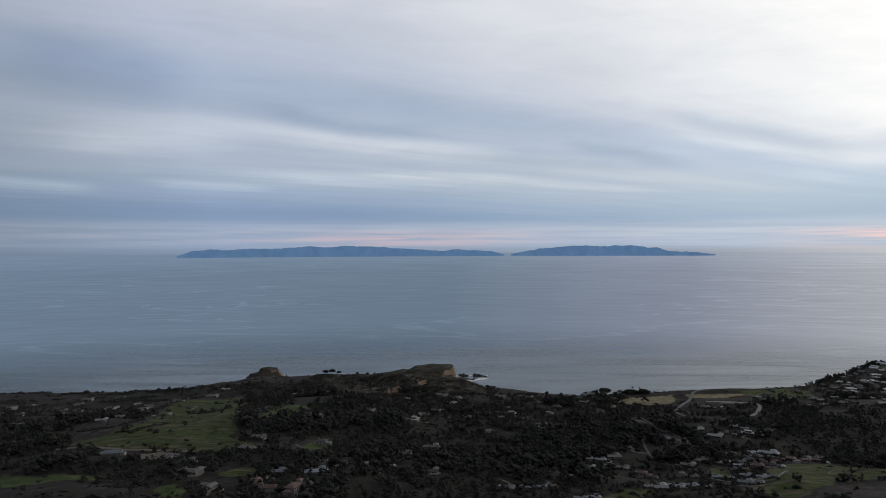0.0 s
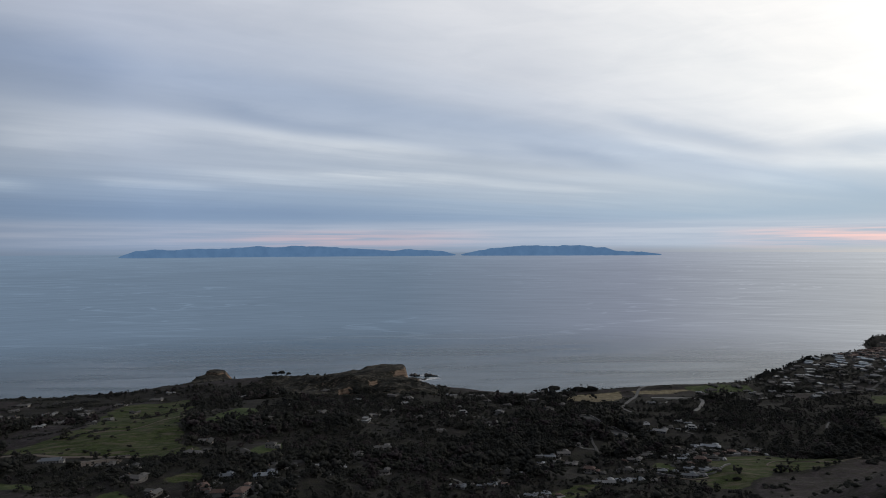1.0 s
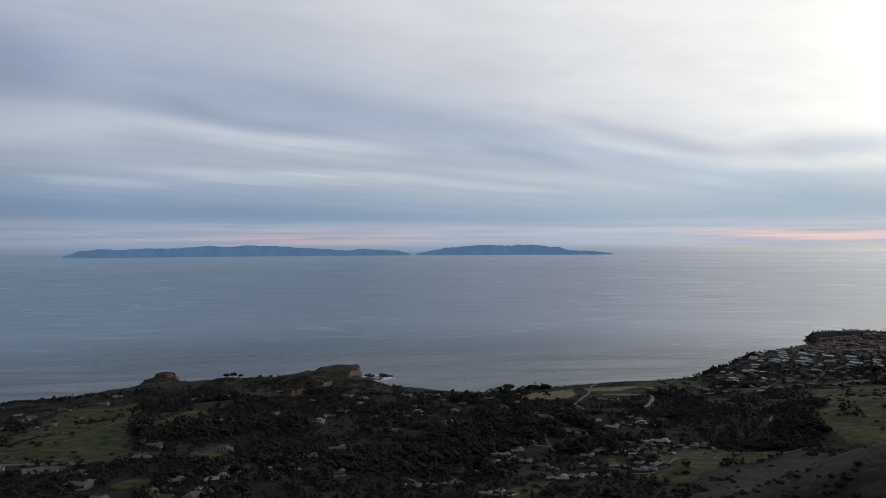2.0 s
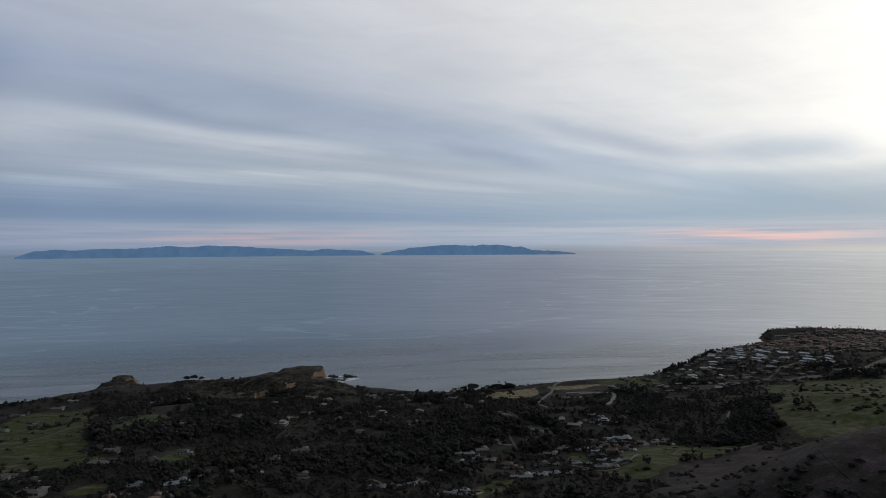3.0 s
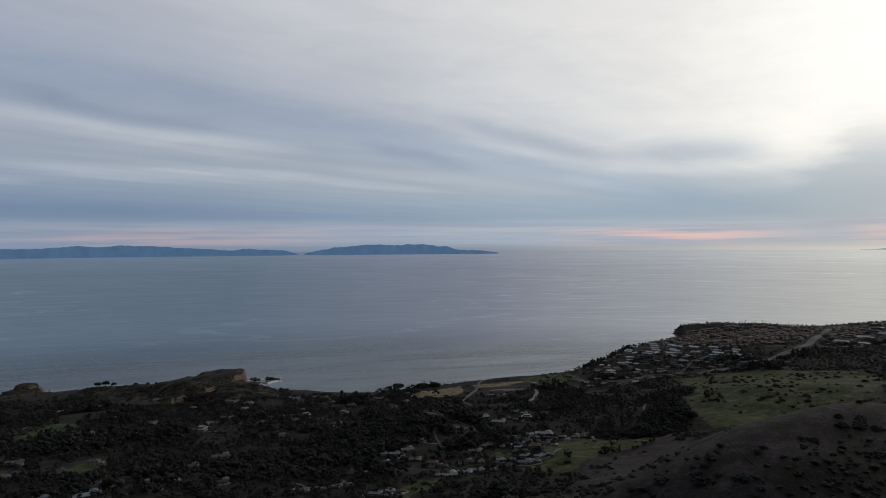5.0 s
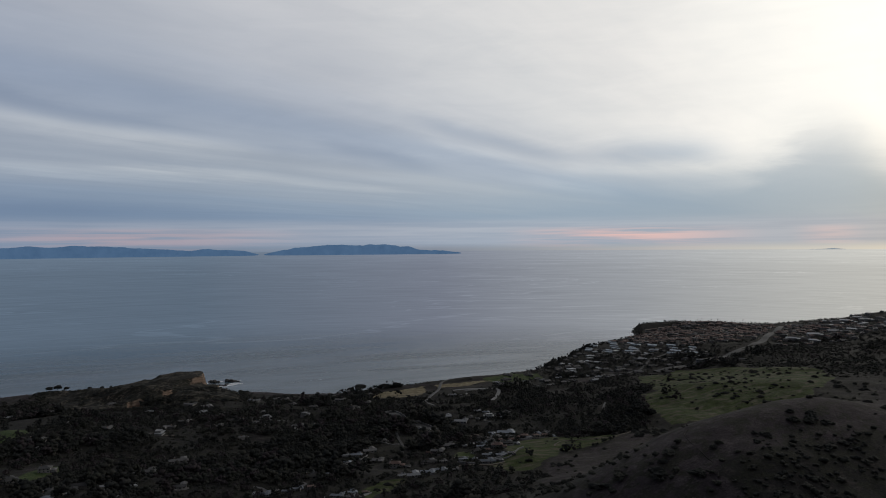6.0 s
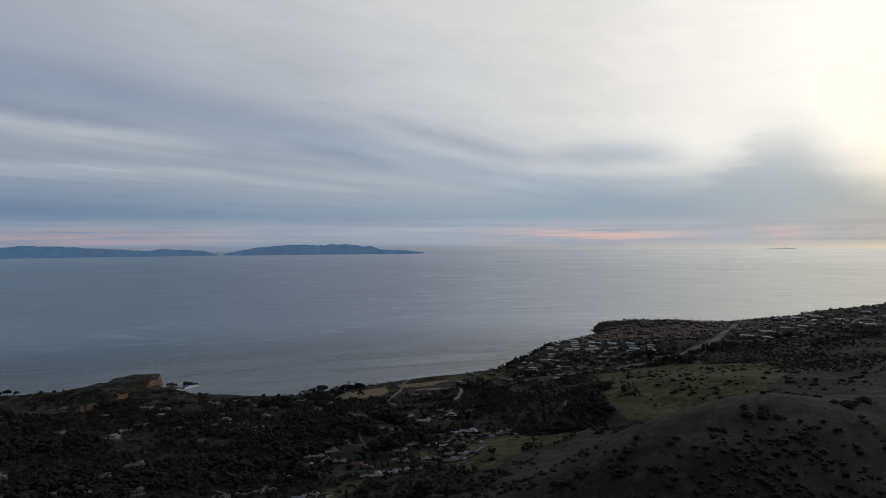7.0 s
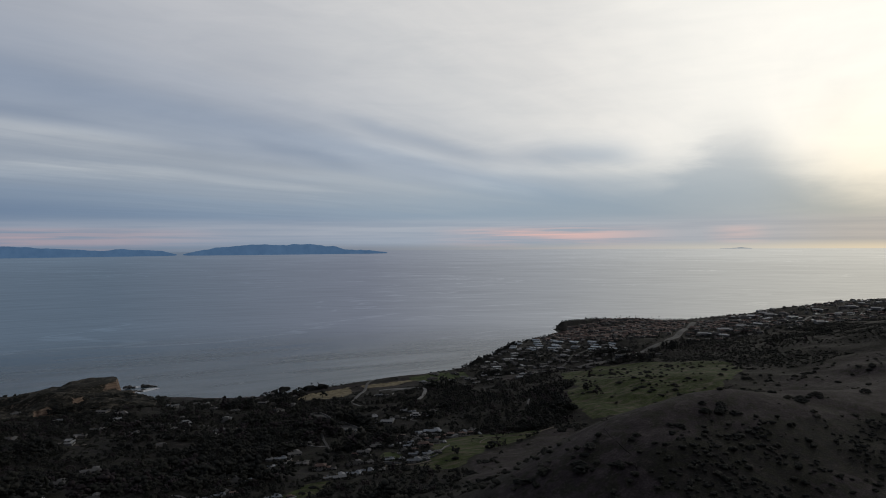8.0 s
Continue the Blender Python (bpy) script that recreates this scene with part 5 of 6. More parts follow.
def limbs(kind, rng):
    top = {"round": 5.6, "tall": 8.5, "cypress": 9.5, "pine": 8.2}[kind]
    lean = rng.uniform(-0.5, 0.5, 2)
    pieces = [tube([(0, 0, -1.2), (lean[0] * 0.3, lean[1] * 0.3, top * 0.4), (lean[0], lean[1], top)], (0.42, 0.3, 0.1))]
    for k in range(0 if kind == "cypress" else 5):
        a, z, r = rng.uniform(0, 6.28), top * rng.uniform(0.42, 0.75), rng.uniform(1.8, 3.6) * (1.3 if kind == "pine" else 0.9)
        pieces.append(tube([(lean[0] * 0.5, lean[1] * 0.5, z), (r * 0.5 * math.cos(a), r * 0.5 * math.sin(a), z + 0.9), (r * math.cos(a), r * math.sin(a), z + 1.9)], (0.17, 0.12, 0.05), 4))
    return join(*pieces)


def plain_mesh(name, vf, mat, smooth=True):
    me = mesh_of(name, vf[0], vf[1], smooth)
    me.materials.append(mat)
    return me


def tree_thing(name, kind, count, size, seed, mat, label, group):
    rng = np.random.RandomState(seed)
    t = tagged(new(name), label, "tree", group)
    p = crown_shape(kind, rng, count)
    for piece, vf, mt in (("trunk", limbs(kind, rng), BARK), ("crown", clumps(p, rng.uniform(0.6, 1.15, count) * size, rng), mat)):
        new(piece, plain_mesh(piece, vf, mt)).parent = t
    return t


def ground_at(x, y):
    return np.asarray(height(np.asarray(x, float), np.asarray(y, float)))


# where woods stand: a raster of places to keep clear of, then a density
CELL = 5.0
taken = np.zeros((900, 620), bool)
for bx, by, br in BLOCKED:
    i0, j0, k = int((bx + 1500) / CELL), int((by - 0) / CELL), int(br / CELL) + 1
    for i in range(max(i0 - k, 0), min(i0 + k + 1, 900)):
        for j in range(max(j0 - k, 0), min(j0 + k + 1, 620)):
            if (i * CELL - 1500 - bx) ** 2 + (j * CELL - by) ** 2 < br * br:
                taken[i, j] = True


def free(x, y):
    i, j = np.clip(((x + 1500) / CELL).astype(int), 0, 899), np.clip((y / CELL).astype(int), 0, 619)
    return ~taken[i, j]


# woods: x, y, reach x, reach y, turn, density
WOODS = [
    (640, 1120, 170, 90, 10, 0.62), (800, 1130, 90, 110, 0, 0.62), (1780, 2430, 110, 110, 0, 0.7), (720, 960, 110, 50, 15, 0.6),
    (120, 1150, 420, 330, 0, 0.84), (-40, 800, 420, 190, 0, 0.8), (-680, 1250, 330, 170, 0, 0.85), (-520, 860, 230, 75, 0, 0.6), (560, 1290, 330, 150, 0, 0.9),
    (760, 1330, 280, 130, 0, 0.78), (300, 1560, 190, 70, 0, 0.75), (-300, 1500, 260, 190, 0, 0.7), (1180, 1640, 300, 260, 0, 0.8), (1750, 2050, 520, 420, 0, 0.42),
    (2600, 1800, 650, 420, 0, 0.32), (950, 1790, 90, 45, 40, 0.9), (1500, 1480, 420, 120, 10, 0.5), (250, 690, 70, 55, 20, 0.6), (-560, 1690, 160, 60, 0, 0.5), (420, 960, 230, 140, 0, 0.85),
    (-640, 1060, 170, 75, 0, 0.8), (-700, 930, 200, 70, 0, 0.7), (-500, 1850, 90, 40, 0, 0.75), (-420, 1790, 90, 40, 0, 0.5), (-30, 1780, 110, 50, 0, 0.4), (-250, 1700, 160, 60, 0, 0.45), (700, 1000, 120, 60, 20, 0.8), (1700, 1330, 420, 130, 20, 0.5),
]


def wooded(x, y):
    d = 0 * x
    for cx, cy, rx, ry, turn, amount in WOODS:
        c_, s_ = math.cos(radians(turn)), math.sin(radians(turn))
        u_, v_ = (x - cx) * c_ + (y - cy) * s_, (y - cy) * c_ - (x - cx) * s_
        d = np.maximum(d, amount * step01(1.2 - np.sqrt((u_ / rx) ** 2 + (v_ / ry) ** 2), 0, 0.3))
    g = cover(x, y)
    meadow = np.maximum(np.maximum(g[0], g[1]), 0.9 * g[2])
    return d * (1 - 0.97 * step01(meadow, 0.15, 0.5)) * step01(waves(x, y, 9, 45, 3) + 0.5 * waves(x, y, 10, 13, 2), -0.75, 0.1)


rng = np.random.RandomState(5)


def scatter(x0, x1, y0, y1, gap):
    a, b = np.meshgrid(np.arange(x0, x1, gap), np.arange(y0, y1, gap))
    return (a + rng.uniform(-0.5, 0.5, a.shape) * gap).ravel(), (b + rng.uniform(-0.5, 0.5, b.shape) * gap).ravel()


tx, ty = scatter(-1350, 3100, 380, 2500, 9.0)
off = np.degrees(np.arctan2(tx, ty))
keep = (off > -42) & (off < 64) & (np.hypot(tx, ty) > 480)
tx, ty = tx[keep], ty[keep]
# further away the woods are drawn with fewer, larger trees
thin = np.clip(1500 / np.hypot(tx, ty), 0.35, 1.0)
keep = (rng.rand(len(tx)) < wooded(tx, ty) * thin) & free(tx, ty)
tx, ty = tx[keep], ty[keep]
keep = shore(tx, ty) > 38
tx, ty = tx[keep], ty[keep]
tz = ground_at(tx, ty)
grow = rng.uniform(0.5, 1.25, len(tx)) * np.where(rng.rand(len(tx)) < 0.15, 1.5, 1.0) * (0.72 + 0.75 * step01(waves(tx, ty, 81, 75, 3), -0.35, 0.55)) * (1 - 0.4 * step01(ty, 1600, 1680))
order = np.argsort(np.hypot(tx, ty))
single = np.zeros(len(tx), bool)
single[order[:220]] = True

PROTO = [
    tree_thing("tree", "round", 110, 1.25, 1, FOLIAGE, "dark evergreen tree with a broad lumpy crown", "trees on the slope"),
    tree_thing("tree", "round", 110, 1.2, 2, FOLIAGE_B, "olive-green spreading tree with a ragged crown", "trees on the slope"),
    tree_thing("tree", "tall", 110, 1.15, 3, FOLIAGE, "tall dark eucalyptus with a loose oval crown", "trees on the slope"),
    tree_thing("tree", "tall", 100, 1.25, 4, FOLIAGE_B, "tall olive tree with gaps in its crown", "trees on the slope"),
]
first = {}
for i in np.nonzero(single)[0]:
    k = int(rng.choice(4, p=[0.4, 0.25, 0.2, 0.15]))
    g = float(grow[i])
    m = pose(tx[i], ty[i], tz[i], 0, 0, rng.uniform(0, 360))
    ob = PROTO[k] if k not in first else copy_thing(PROTO[k], m)
    first[k] = True
    ob.matrix_basis = m @ Matrix.Diagonal((g, g, g * 0.9, 1))

# the rest of the woods as one sheet of trees
shapes = []
for k in range(10):
    r_ = np.random.RandomState(40 + k)
    kind, count = (("round", 22), ("round", 19), ("tall", 20), ("round", 24), ("cypress", 10))[k % 5]
    p = crown_shape(kind, r_, count)
    shapes.append(join(tube([(0, 0, -1), (0, 0, 5)], (0.4, 0.2), 3), clumps(p, r_.uniform(0.8, 1.9, count) * (0.5 if kind == "cypress" else 1), r_)))


def sown(name, shapes, x, y, z, size, weights, mat, label, category):
    verts, faces, tones, base = [], [], [], 0
    pick = rng.choice(len(shapes), size=len(x), p=weights)
    tone = rng.rand(len(x))
    turn = rng.uniform(0, 6.28, len(x))
    squash = rng.uniform(0.75, 1.1, len(x))
    for k, (v, f) in enumerate(shapes):
        w_ = np.nonzero(pick == k)[0]
        if not len(w_):
            continue
        c_, s_ = np.cos(turn[w_])[:, None], np.sin(turn[w_])[:, None]
        g = size[w_][:, None]
        vx = (v[None, :, 0] * c_ - v[None, :, 1] * s_) * g + x[w_][:, None]
        vy = (v[None, :, 0] * s_ + v[None, :, 1] * c_) * g + y[w_][:, None]
        vz = v[None, :, 2] * g * squash[w_][:, None] + z[w_][:, None]
        verts.append(np.stack([vx, vy, vz], -1).reshape(-1, 3))
        faces.append((f[None] + (len(v) * np.arange(len(w_)))[:, None, None] + base).reshape(-1, 3))
        tones.append(np.repeat(tone[w_], len(v)))
        base += len(v) * len(w_)
    ob = new(name, mesh_of(name, np.concatenate(verts), np.concatenate(faces), True))
    ob.data.attributes.new("tone", "FLOAT", "POINT").data.foreach_set("value", np.concatenate(tones).astype(np.float32))
    ob.data.materials.append(mat)
    return tagged(ob, label, category, kind="stuff")


rest = ~single
weights = np.array([0.13, 0.13, 0.12, 0.13, 0.03, 0.13, 0.13, 0.05, 0.13, 0.02])
weights /= weights.sum()
bigger = 1 - 0.35 * step01(np.hypot(tx, ty), 1700, 2300)
RUSSET = foliage("russet_brown_foliage", [(0.15, (0.026, 0.0225, 0.0234)), (0.5, (0.045, 0.038, 0.0396)), (0.85, (0.082, 0.070, 0.072))])
kinds_ = rng.rand(len(tx)) + 0.25 * waves(tx, ty, 51, 70, 2)
for which, mat, label in ((kinds_ < 0.5, FOLIAGE, "dense dark evergreen woods between the houses"), ((kinds_ >= 0.5) & (kinds_ < 0.86), FOLIAGE_B, "olive-brown woodland trees between the houses"),
                          (kinds_ >= 0.86, RUSSET, "russet and bare-twigged trees among the woods")):
    w_ = rest & which
    sown("woodland", shapes, tx[w_], ty[w_], tz[w_], (grow * bigger)[w_], weights, mat, label, "woods")

# garden trees and shrubs close round the houses
yx, yy = np.repeat(np.array(YARDS), 9, 0).T
turn_ = rng.uniform(0, 6.28, len(yx))
out_ = rng.uniform(9, 19, len(yx))
yx, yy = yx + out_ * np.cos(turn_), yy + out_ * np.sin(turn_)
keep = (shore(yx, yy) > 20) & (cover(yx, yy)[0] < 0.5)
yx, yy = yx[keep], yy[keep]
sown("garden_trees", shapes, yx, yy, ground_at(yx, yy), rng.uniform(0.2, 0.7, len(yx)), weights, FOLIAGE_B, "small dark garden trees round hillside houses", "garden trees")

# scrub: low bushes over the open slopes
bushes = []
for k in range(6):
    r_ = np.random.RandomState(70 + k)
    count = 7
    a, r = r_.uniform(0, 6.28, count), 1.5 * np.sqrt(r_.rand(count))
    bushes.append(clumps(np.stack([r * np.cos(a), r * np.sin(a), 0.5 + 0.5 * r_.rand(count)], -1), r_.uniform(0.6, 1.2, count), r_, 0.8))
bx, by = scatter(-1300, 2000, 200, 2000, 11.0)
off = np.degrees(np.arctan2(bx, by))
keep = (off > -40) & (off < 62) & (np.hypot(bx, by) > 300)
bx, by = bx[keep], by[keep]
g = cover(bx, by)
patchy = step01(waves(bx, by, 14, 60, 3) + 0.35 * waves(bx, by, 15, 14, 2), -0.1, 0.5)
thick = np.maximum(step01(1.2 - np.hypot((bx - 450) / 170, (by - 335) / 75), 0, 0.4), step01(1.2 - np.hypot((bx - 300) / 110, (by - 520) / 90), 0, 0.4))
share = 0.25 * thick + patchy * (0.75 - 0.55 * g[0] - 0.72 * g[1] - 0.68 * g[2]) + 0.02
keep = (rng.rand(len(bx)) < share) & free(bx, by) & (rng.rand(len(bx)) > 0.7 * wooded(bx, by))
bx, by = bx[keep], by[keep]
keep = shore(bx, by) > 12
bx, by = bx[keep], by[keep]
sown("scrub", bushes, bx, by, ground_at(bx, by), rng.uniform(0.6, 2.0, len(bx)), np.ones(6) / 6, FOLIAGE_B, "low grey-green coastal scrub over open slopes", "scrub")

# close dark brush in the folds of the near ridge
kx, ky = scatter(200, 800, 200, 640, 4.2)
inside = inside_of(kx + 9 * waves(kx, ky, 68, 22, 3), ky + 9 * waves(kx, ky, 69, 22, 3), FIELDS[0][1])
fold = np.maximum(0.5 * step01(inside, -14, 22) * step01(waves(kx, ky, 70, 20, 3), -0.7, 0.5), 0.8 * step01(1.15 - np.hypot((kx - 290) / 100, (ky - 560) / 70), 0, 0.4) * step01(waves(kx, ky, 61, 38, 3) + 0.35 * waves(kx, ky, 67, 9, 2), -0.2, 0.6))
keep = (rng.rand(len(kx)) < fold) & free(kx, ky)
kx, ky = kx[keep], ky[keep]
sown("brush", bushes, kx, ky, ground_at(kx, ky), rng.uniform(0.4, 1.35, len(kx)), np.ones(6) / 6, FOLIAGE, "close dark brush in the folds of a ridge", "brush")
kx, ky = scatter(-620, -270, 660, 800, 6.0)
keep = (rng.rand(len(kx)) < 0.6 * step01(waves(kx, ky, 63, 18, 3), -0.1, 0.3)) & free(kx, ky) & (cover(kx, ky)[0] < 0.3)
kx, ky = kx[keep], ky[keep]
sown("brush", bushes, kx, ky, ground_at(kx, ky), rng.uniform(0.7, 1.7, len(kx)), np.ones(6) / 6, FOLIAGE_B, "patchy grey-green brush on bare ground", "brush")
for hedge in ([(-589, 1110), (-556, 1118), (-528, 1136), (-525, 1221)], [(-506, 1061), (-477, 1073), (-453, 1136)], [(-470, 1250), (-440, 1290), (-425, 1360)]):
    kx, ky = spline(hedge, 2.2)
    kx, ky = kx + rng.normal(0, 4, len(kx)), ky + rng.normal(0, 4, len(kx))
    sown("hedge", bushes, kx, ky, ground_at(kx, ky), rng.uniform(0.8, 1.8, len(kx)), np.ones(6) / 6, FOLIAGE, "uneven dark hedge of brush across a meadow", "hedge")
kx, ky = scatter(-1120, -540, 1420, 1730, 7.0)
keep = (rng.rand(len(kx)) < 0.65 * step01(waves(kx * 0.5, ky, 66, 24, 3), -0.05, 0.35)) & free(kx, ky) & (cover(kx, ky)[0] < 0.3)
kx, ky = kx[keep], ky[keep]
keep = shore(kx, ky) > 25
kx, ky = kx[keep], ky[keep]
sown("brush", bushes, kx, ky, ground_at(kx, ky), rng.uniform(0.9, 2.3, len(kx)), np.ones(6) / 6, FOLIAGE, "dark brush in rows on a coastal terrace", "brush")
kx, ky = scatter(-320, 90, 1540, 1960, 7.0)
keep = (rng.rand(len(kx)) < 0.55 * step01(waves(kx, ky, 64, 28, 3), -0.15, 0.4)) & free(kx, ky)
for ring in (POINT, SHOULDER, SCARP, SHELF):
    keep &= inside_of(kx, ky, ring) < -14
kx, ky = kx[keep], ky[keep]
sown("brush", bushes, kx, ky, ground_at(kx, ky) + 0.8, rng.uniform(0.8, 2.0, len(kx)), np.ones(6) / 6, FOLIAGE, "dark brush over a headland ridge", "brush")
kx = np.concatenate([rng.normal(112, 9, 150), rng.normal(-332, 9, 190), rng.uniform(-330, 110, 190)])
ky = np.concatenate([rng.uniform(1540, 1790, 150), rng.uniform(1530, 1890, 190), rng.normal(1532, 8, 190)])
keep = free(kx, ky) & (shore(kx, ky) > 14)
kx, ky = kx[keep], ky[keep]
sown("brush", bushes, kx, ky, ground_at(kx, ky) + 0.3, rng.uniform(0.8, 2.4, len(kx)), np.ones(6) / 6, FOLIAGE_B, "olive brush below a headland ridge", "brush")
kx, ky = scatter(1250, 2400, 850, 1550, 9.0)
keep = (rng.rand(len(kx)) < 0.7 * step01(waves(kx, ky, 62, 55, 3) + 0.4 * waves(kx, ky, 65, 16, 2), -0.3, 0.5)) & free(kx, ky) & (cover(kx, ky).max(0) < 0.3)
kx, ky = kx[keep], ky[keep]
sown("brush", bushes, kx, ky, ground_at(kx, ky), rng.uniform(1.0, 2.4, len(kx)), np.ones(6) / 6, FOLIAGE_B, "dark brush over a far hillside", "brush")

# larger single bushes on the green slope and the brown ridge
def bush_thing(seed, mat, label):
    r_ = np.random.RandomState(seed)
    count = 70
    a, r = r_.uniform(0, 6.28, count), 2.6 * np.sqrt(r_.rand(count))
    p = np.stack([r * np.cos(a) * 1.2, r * np.sin(a), 0.4 + (2.4 - 0.28 * r * r) * r_.uniform(0.3, 1, count)], -1)
    return tagged(new("bush", plain_mesh("bush", clumps(p, r_.uniform(0.45, 0.85, count), r_), mat)), label, "bush", "bushes on the open slope")


BUSH = [bush_thing(1, FOLIAGE, "dark rounded bush on an open grass slope"), bush_thing(2, FOLIAGE_B, "dark olive bush on an open grass slope"), bush_thing(3, FOLIAGE, "dark ragged bush on an open grass slope")]
spots = []
for cx, cy, rx, ry, count in ((1030, 1120, 250, 190, 62), (760, 520, 200, 110, 7), (1350, 850, 350, 250, 30), (-420, 1150, 180, 110, 10), (330, 640, 110, 80, 16), (1080, 1250, 190, 120, 28), (640, 860, 60, 40, 10)):
    k = 0
    while k < count:
        a, b = rng.uniform(-1, 1, 2)
        x, y = cx + a * rx, cy + b * ry
        if a * a + b * b < 1 and waves(np.array([x]), np.array([y]), 22, 50, 3)[0] > -0.25:
            spots.append((x, y))
            k += 1
for cx, cy, wide in ((376, 418, 12), (642, 870, 40), (343, 438, 24), (451, 783, 29), (355, 626, 24), (299, 450, 16), (467, 424, 30), (479, 416, 18), (584, 433, 16), (626, 436, 14), (338, 402, 24), (320, 423, 16),
                      (418, 417, 15), (398, 734, 9), (349, 807, 17), (289, 801, 11), (415, 820, 14), (554, 939, 10), (293, 470, 9), (355, 642, 17), (289, 709, 24), (344, 753, 32), (255, 727, 34), (328, 688, 34), (675, 881, 34),
                      (236, 750, 14), (211, 774, 7), (1139, 929, 50), (1238, 888, 28), (1294, 818, 40)):
    away = math.hypot(cx, cy)
    for _ in range(max(1, round(wide / 5.2))):
        q, p = rng.uniform(-0.5, 0.5) * wide, rng.uniform(-0.5, 0.5) * wide
        spots.append((cx + cy / away * q + cx / away * p, cy - cx / away * q + cy / away * p))
for k, (x, y) in enumerate(spots):
    size = rng.uniform(0.6, 1.9)
    m = seat(x, y, rng.uniform(0, 360)) @ Matrix.Diagonal((size * rng.uniform(0.9, 1.5), size, size * rng.uniform(0.7, 1.0), 1))
    ob = BUSH[k] if k < 3 else copy_thing(BUSH[k % 3], m)
    ob.matrix_basis = m

# single trees on the skyline
pine = tree_thing("pine_tree", "pine", 190, 1.45, 9, FOLIAGE, "flat-topped dark pine standing above the bluff", "pines on the bluff")
for k, (x, y, g) in enumerate([(355, 1622, 1.15), (374, 1612, 1.75), (384, 1618, 1.6), (-318, 1852, 1.3), (-300, 1850, 1.5), (-282, 1856, 1.1), (-232, 1850, 0.8), (-205, 1850, 0.8), (-574, 1704, 1.2),
                               (-860, 1655, 1.2), (-80, 1935, 0.45), (-8, 1930, 0.4)]):
    m = seat(x, y, 50 * k) if k < 10 else pose(x, y, 44.5, 0, 0, 20)
    ob = copy_thing(pine, m) if k else pine
    ob.matrix_basis = m @ Matrix.Diagonal((g, g, g * 0.95, 1))
cyp = tree_thing("cypress_tree", "cypress", 90, 0.75, 10, FOLIAGE, "dark pointed cypress on the bluff", "cypresses on the bluff")
for k, (x, y, g) in enumerate([(417, 1612, 1.1), (408, 1616, 0.9), (330, 1628, 0.6), (612, 1622, 0.6), (205, 1600, 0.8)]):
    ob = copy_thing(cyp, seat(x, y)) if k else cyp
    ob.matrix_basis = seat(x, y, 70 * k) @ Matrix.Diagonal((g, g, g, 1))
oak = tree_thing("tree", "round", 120, 1.2, 12, FOLIAGE, "dark round tree on the bluff edge", "trees on the bluff edge")
for k in range(34):
    x = 425 + 3.6 * k if k < 16 else (960 + 14 * (k - 16) if k < 24 else 1240 + 9 * (k - 24))
    y = 1618 + rng.uniform(-10, 6) if k < 16 else (1800 + 13 * (k - 16) + rng.uniform(-30, 0) if k < 24 else 2040 + 6 * (k - 24) + rng.uniform(-25, 10))
    g = rng.uniform(1.0, 1.45) if k < 16 else rng.uniform(0.7, 1.25)
    m = seat(x, y, 40 * k)
    ob = copy_thing(oak, m) if k else oak
    ob.matrix_basis = m @ Matrix.Diagonal((g, g, g, 1))


px_, py_ = scatter(1600, 2150, 2290, 2600, 15.0)
keep = (shore(px_, py_) > 14) & (rng.rand(len(px_)) < 0.5) & free(px_, py_)
px_, py_ = px_[keep], py_[keep]
sown("bluff_trees", shapes, px_, py_, ground_at(px_, py_), rng.uniform(0.25, 0.85, len(px_)), weights, FOLIAGE, "dark low trees scattered over the far point", "trees")
edge_x, edge_y = spline(COAST[25:37], 8.0)
ex, ey = np.gradient(edge_x), np.gradient(edge_y)
run_ = np.hypot(ex, ey)
edge_x, edge_y = np.repeat(edge_x + ey / run_ * 22, 3), np.repeat(edge_y - ex / run_ * 22, 3)
edge_x, edge_y = edge_x + rng.uniform(-12, 22, len(edge_x)), edge_y + rng.uniform(-30, 6, len(edge_x))
keep = (shore(edge_x, edge_y) > 12) & (rng.rand(len(edge_x)) < 0.75)
edge_x, edge_y = edge_x[keep], edge_y[keep]
sown("bluff_trees", shapes, edge_x, edge_y, ground_at(edge_x, edge_y), rng.uniform(0.25, 0.8, len(edge_x)) * np.where(edge_x < 1330, 1.5, 1.0), weights, FOLIAGE, "dark uneven trees along the far bluff", "trees")


def palm(seed):
    r_ = np.random.RandomState(seed)
    t = tagged(new("palm_tree"), "tall thin palm with a small ragged head", "palm tree", "palms near the shore")
    new("trunk", plain_mesh("trunk", tube([(0, 0, -1), (0.2, 0, 7), (0.5, 0.1, 15)], (0.4, 0.3, 0.24)), BARK)).parent = t
    verts, faces = [], []
    for k in range(15):
        a, up = k * 2.4, r_.uniform(-0.4, 0.9)
        c_, s_ = math.cos(a), math.sin(a)
        row = [(0.5 + c_ * q, 0.1 + s_ * q, 15 + up * q - 0.22 * q * q) for q in (0.0, 1.0, 2.0, 3.1)]
        base = len(verts)
        for (x, y, z), w_ in zip(row, (0.15, 0.5, 0.45, 0.05)):
            verts += [(x - s_ * w_, y + c_ * w_, z - 0.15), (x, y, z + 0.12), (x + s_ * w_, y - c_ * w_, z - 0.15)]
        for i in range(3):
            for j in range(2):
                p = base + 3 * i + j
                faces += [(p, p + 1, p + 4), (p, p + 4, p + 3)]
    new("crown", plain_mesh("crown", (np.array(verts), np.array(faces)), FOLIAGE)).parent = t
    return t


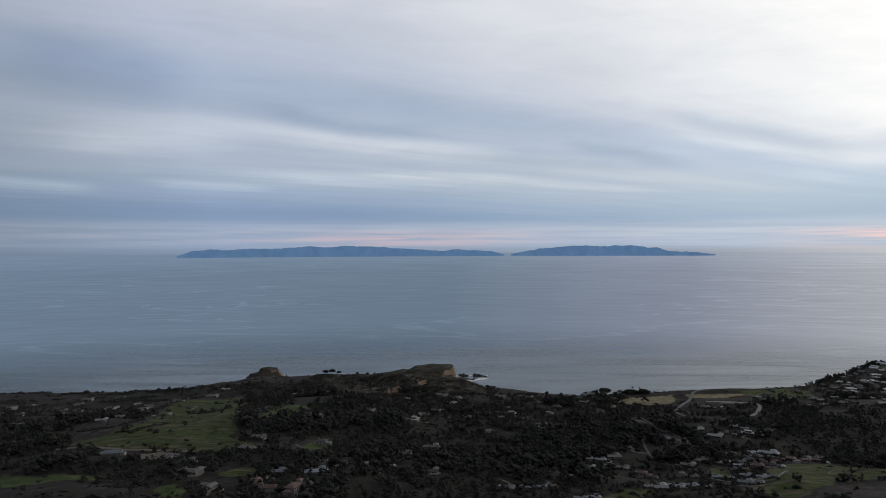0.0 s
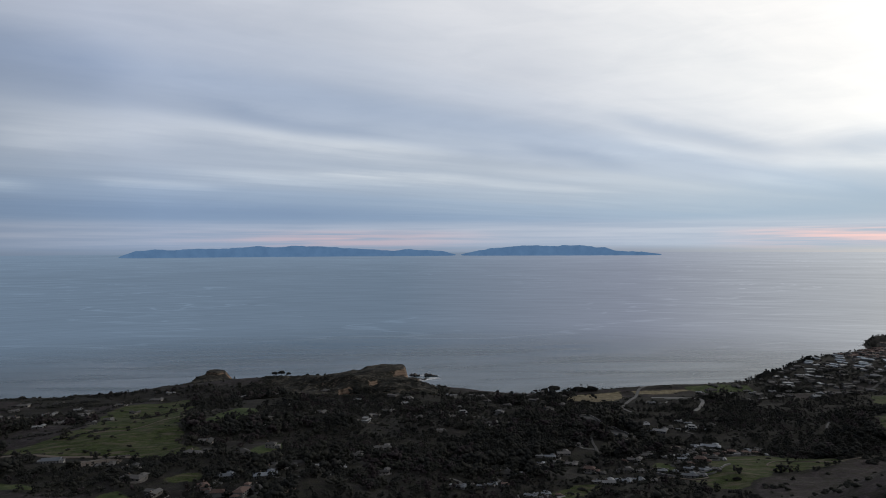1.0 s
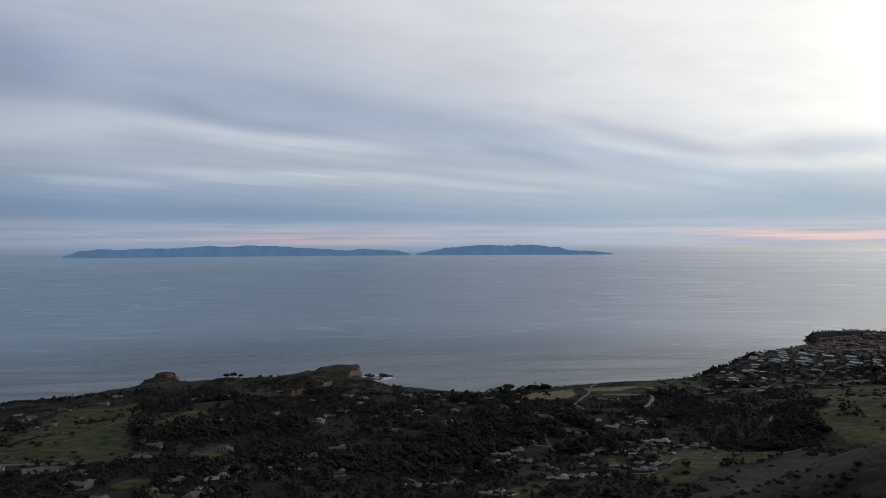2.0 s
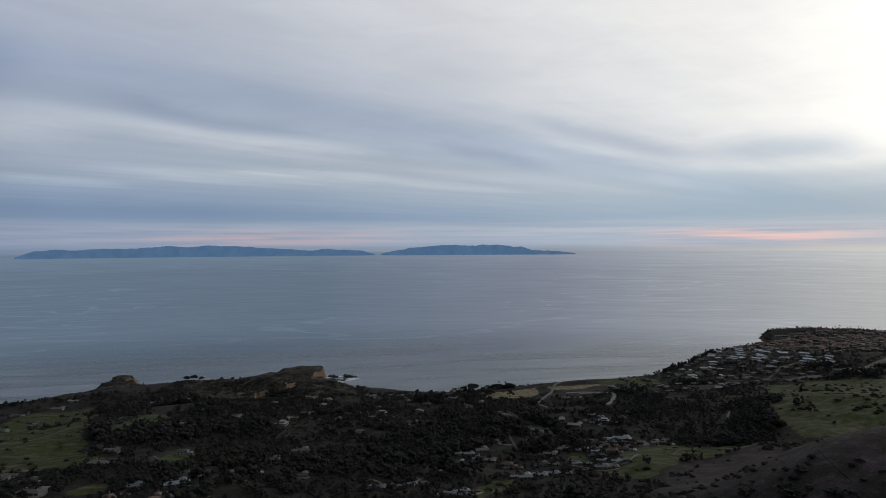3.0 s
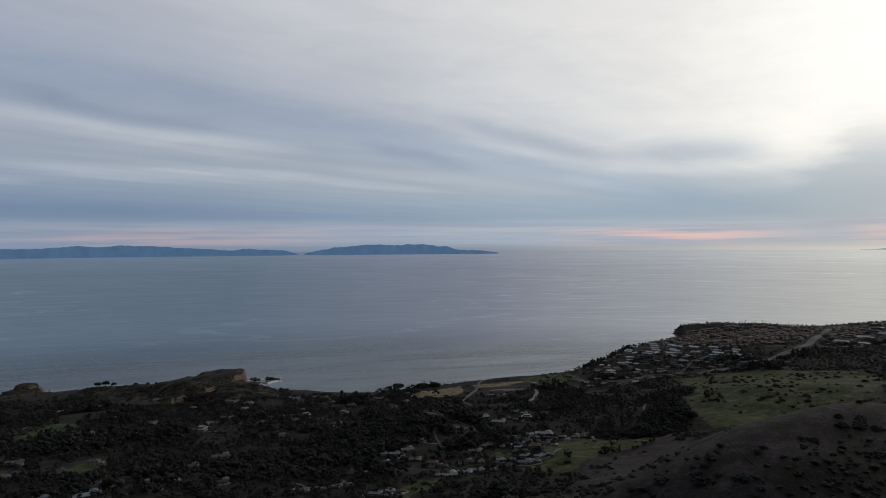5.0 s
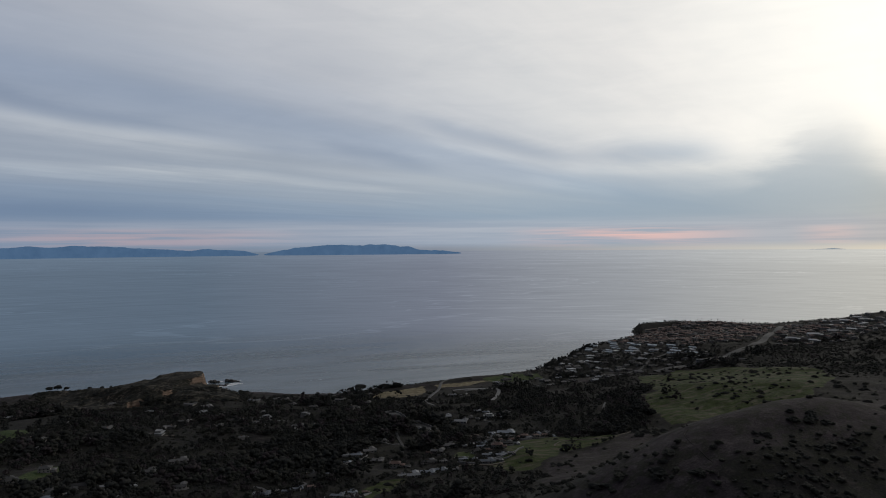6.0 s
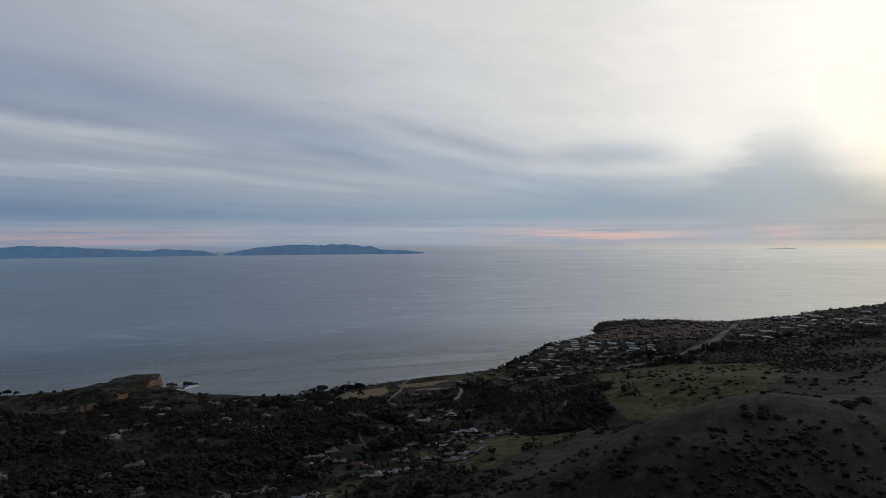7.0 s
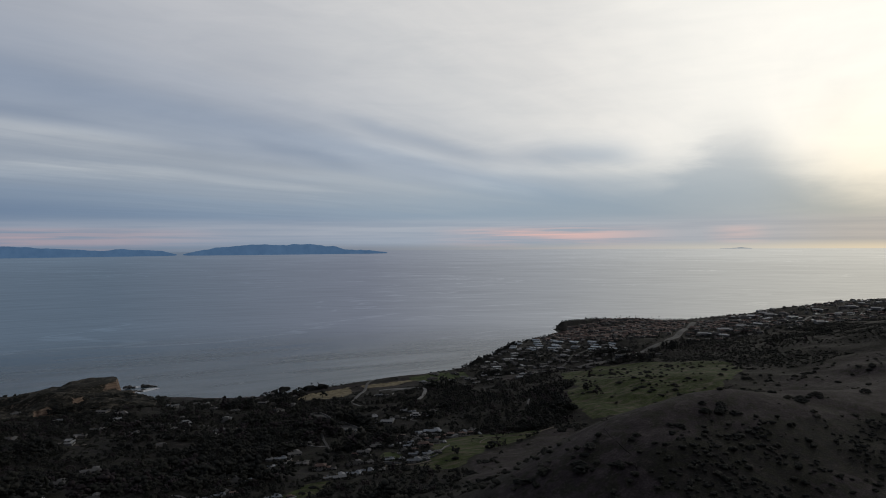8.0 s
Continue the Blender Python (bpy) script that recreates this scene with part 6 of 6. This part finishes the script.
tall = palm(1)
for k, (x, y, g) in enumerate([(2046, 2402, 0.9), (2062, 2395, 1.2), (2090, 2388, 0.8), (2100, 2380, 1.0), (2128, 2372, 1.1), (2136, 2366, 0.8), (2190, 2340, 0.9), (2215, 2320, 1.1),
                               (1262, 2095, 1.2), (1285, 2110, 1.0), (1330, 2130, 1.5), (1345, 2135, 1.3), (1390, 2150, 1.0), (446, 1620, 1.1), (462, 1622, 1.0)]):
    m = seat(x, y, 37 * k)
    ob = copy_thing(tall, m) if k else tall
    ob.matrix_basis = m @ Matrix.Diagonal((g, g, g, 1))

# ---------------------------------------------------------------- small things
fence = tagged(new("fence"), "weathered post-and-rail fence along a dry field", "fence")
fx, fy = spline([(365, 1500), (400, 1490), (450, 1490), (500, 1500), (530, 1520)], 6)
fz = ground_at(fx, fy)
for k in range(len(fx)):
    part("post", box(bmesh.new(), fx[k] - 0.2, fx[k] + 0.2, fy[k] - 0.2, fy[k] + 0.2, fz[k] - 0.5, fz[k] + 2.2), TIMBER, fence)
for k in range(len(fx) - 1):
    for up in (0.8, 1.7):
        bm = bmesh.new()
        v = [bm.verts.new((fx[i], fy[i] + s_, fz[i] + up + d)) for i in (k, k + 1) for s_, d in ((-0.08, 0), (0.08, 0), (0.08, 0.18), (-0.08, 0.18))]
        for f in ((0, 1, 5, 4), (1, 2, 6, 5), (2, 3, 7, 6), (3, 0, 4, 7)):
            bm.faces.new([v[i] for i in f])
        part("rail", bm, TIMBER, fence)

tower = tagged(new("tower"), "pale round-topped stucco tower on the hill", "tower")
bm = bmesh.new()
bmesh.ops.create_cone(bm, cap_ends=True, segments=20, radius1=5.2, radius2=4.8, depth=20, matrix=pose(0, 0, 8))
part("shaft", bm, STUCCO, tower)
bm = bmesh.new()
bmesh.ops.create_uvsphere(bm, u_segments=20, v_segments=10, radius=4.9, matrix=pose(0, 0, 18))
part("dome", bm, TILE, tower)
part("band", box(bmesh.new(), -5.4, 5.4, -5.4, 5.4, 11.5, 12.3), STUCCO, tower)
tower.matrix_basis = seat(2640, 1870, 0)


def parked_car(paint, label):
    c_ = tagged(new("car"), label, "car", "parked cars in the walled car park")
    bm = box(bmesh.new(), -2.2, 2.2, -0.9, 0.9, 0.35, 0.95)
    bmesh.ops.bevel(bm, geom=bm.edges[:], offset=0.15, segments=2, affect="EDGES")
    part("body", bm, paint, c_)
    bm = box(bmesh.new(), -1.3, 1.0, -0.78, 0.78, 0.95, 1.5)
    for v in bm.verts:
        if v.co.z > 1.2:
            v.co.x *= 0.72
    part("cabin", bm, GLASS, c_)
    for x in (-1.4, 1.4):
        for y in (-0.85, 0.85):
            bm = bmesh.new()
            bmesh.ops.create_cone(bm, cap_ends=True, segments=12, radius1=0.34, radius2=0.34, depth=0.22, matrix=pose(x, y, 0.34, 90))
            part("wheel", bm, ROCK, c_)
    return c_


cars = [parked_car(WHITE, "white parked car on grey tarmac"), parked_car(SLATE, "blue-grey parked car on grey tarmac")]
for k in range(14):
    m = seat(348 + 6 * (k % 5) + 4 * (k // 5), 1138 - 9 * (k % 5) - 12 * (k // 5) + 6, 35 + rng.uniform(-4, 4), 0.55)
    ob = cars[k] if k < 2 else copy_thing(cars[k % 2], m)
    ob.matrix_basis = m
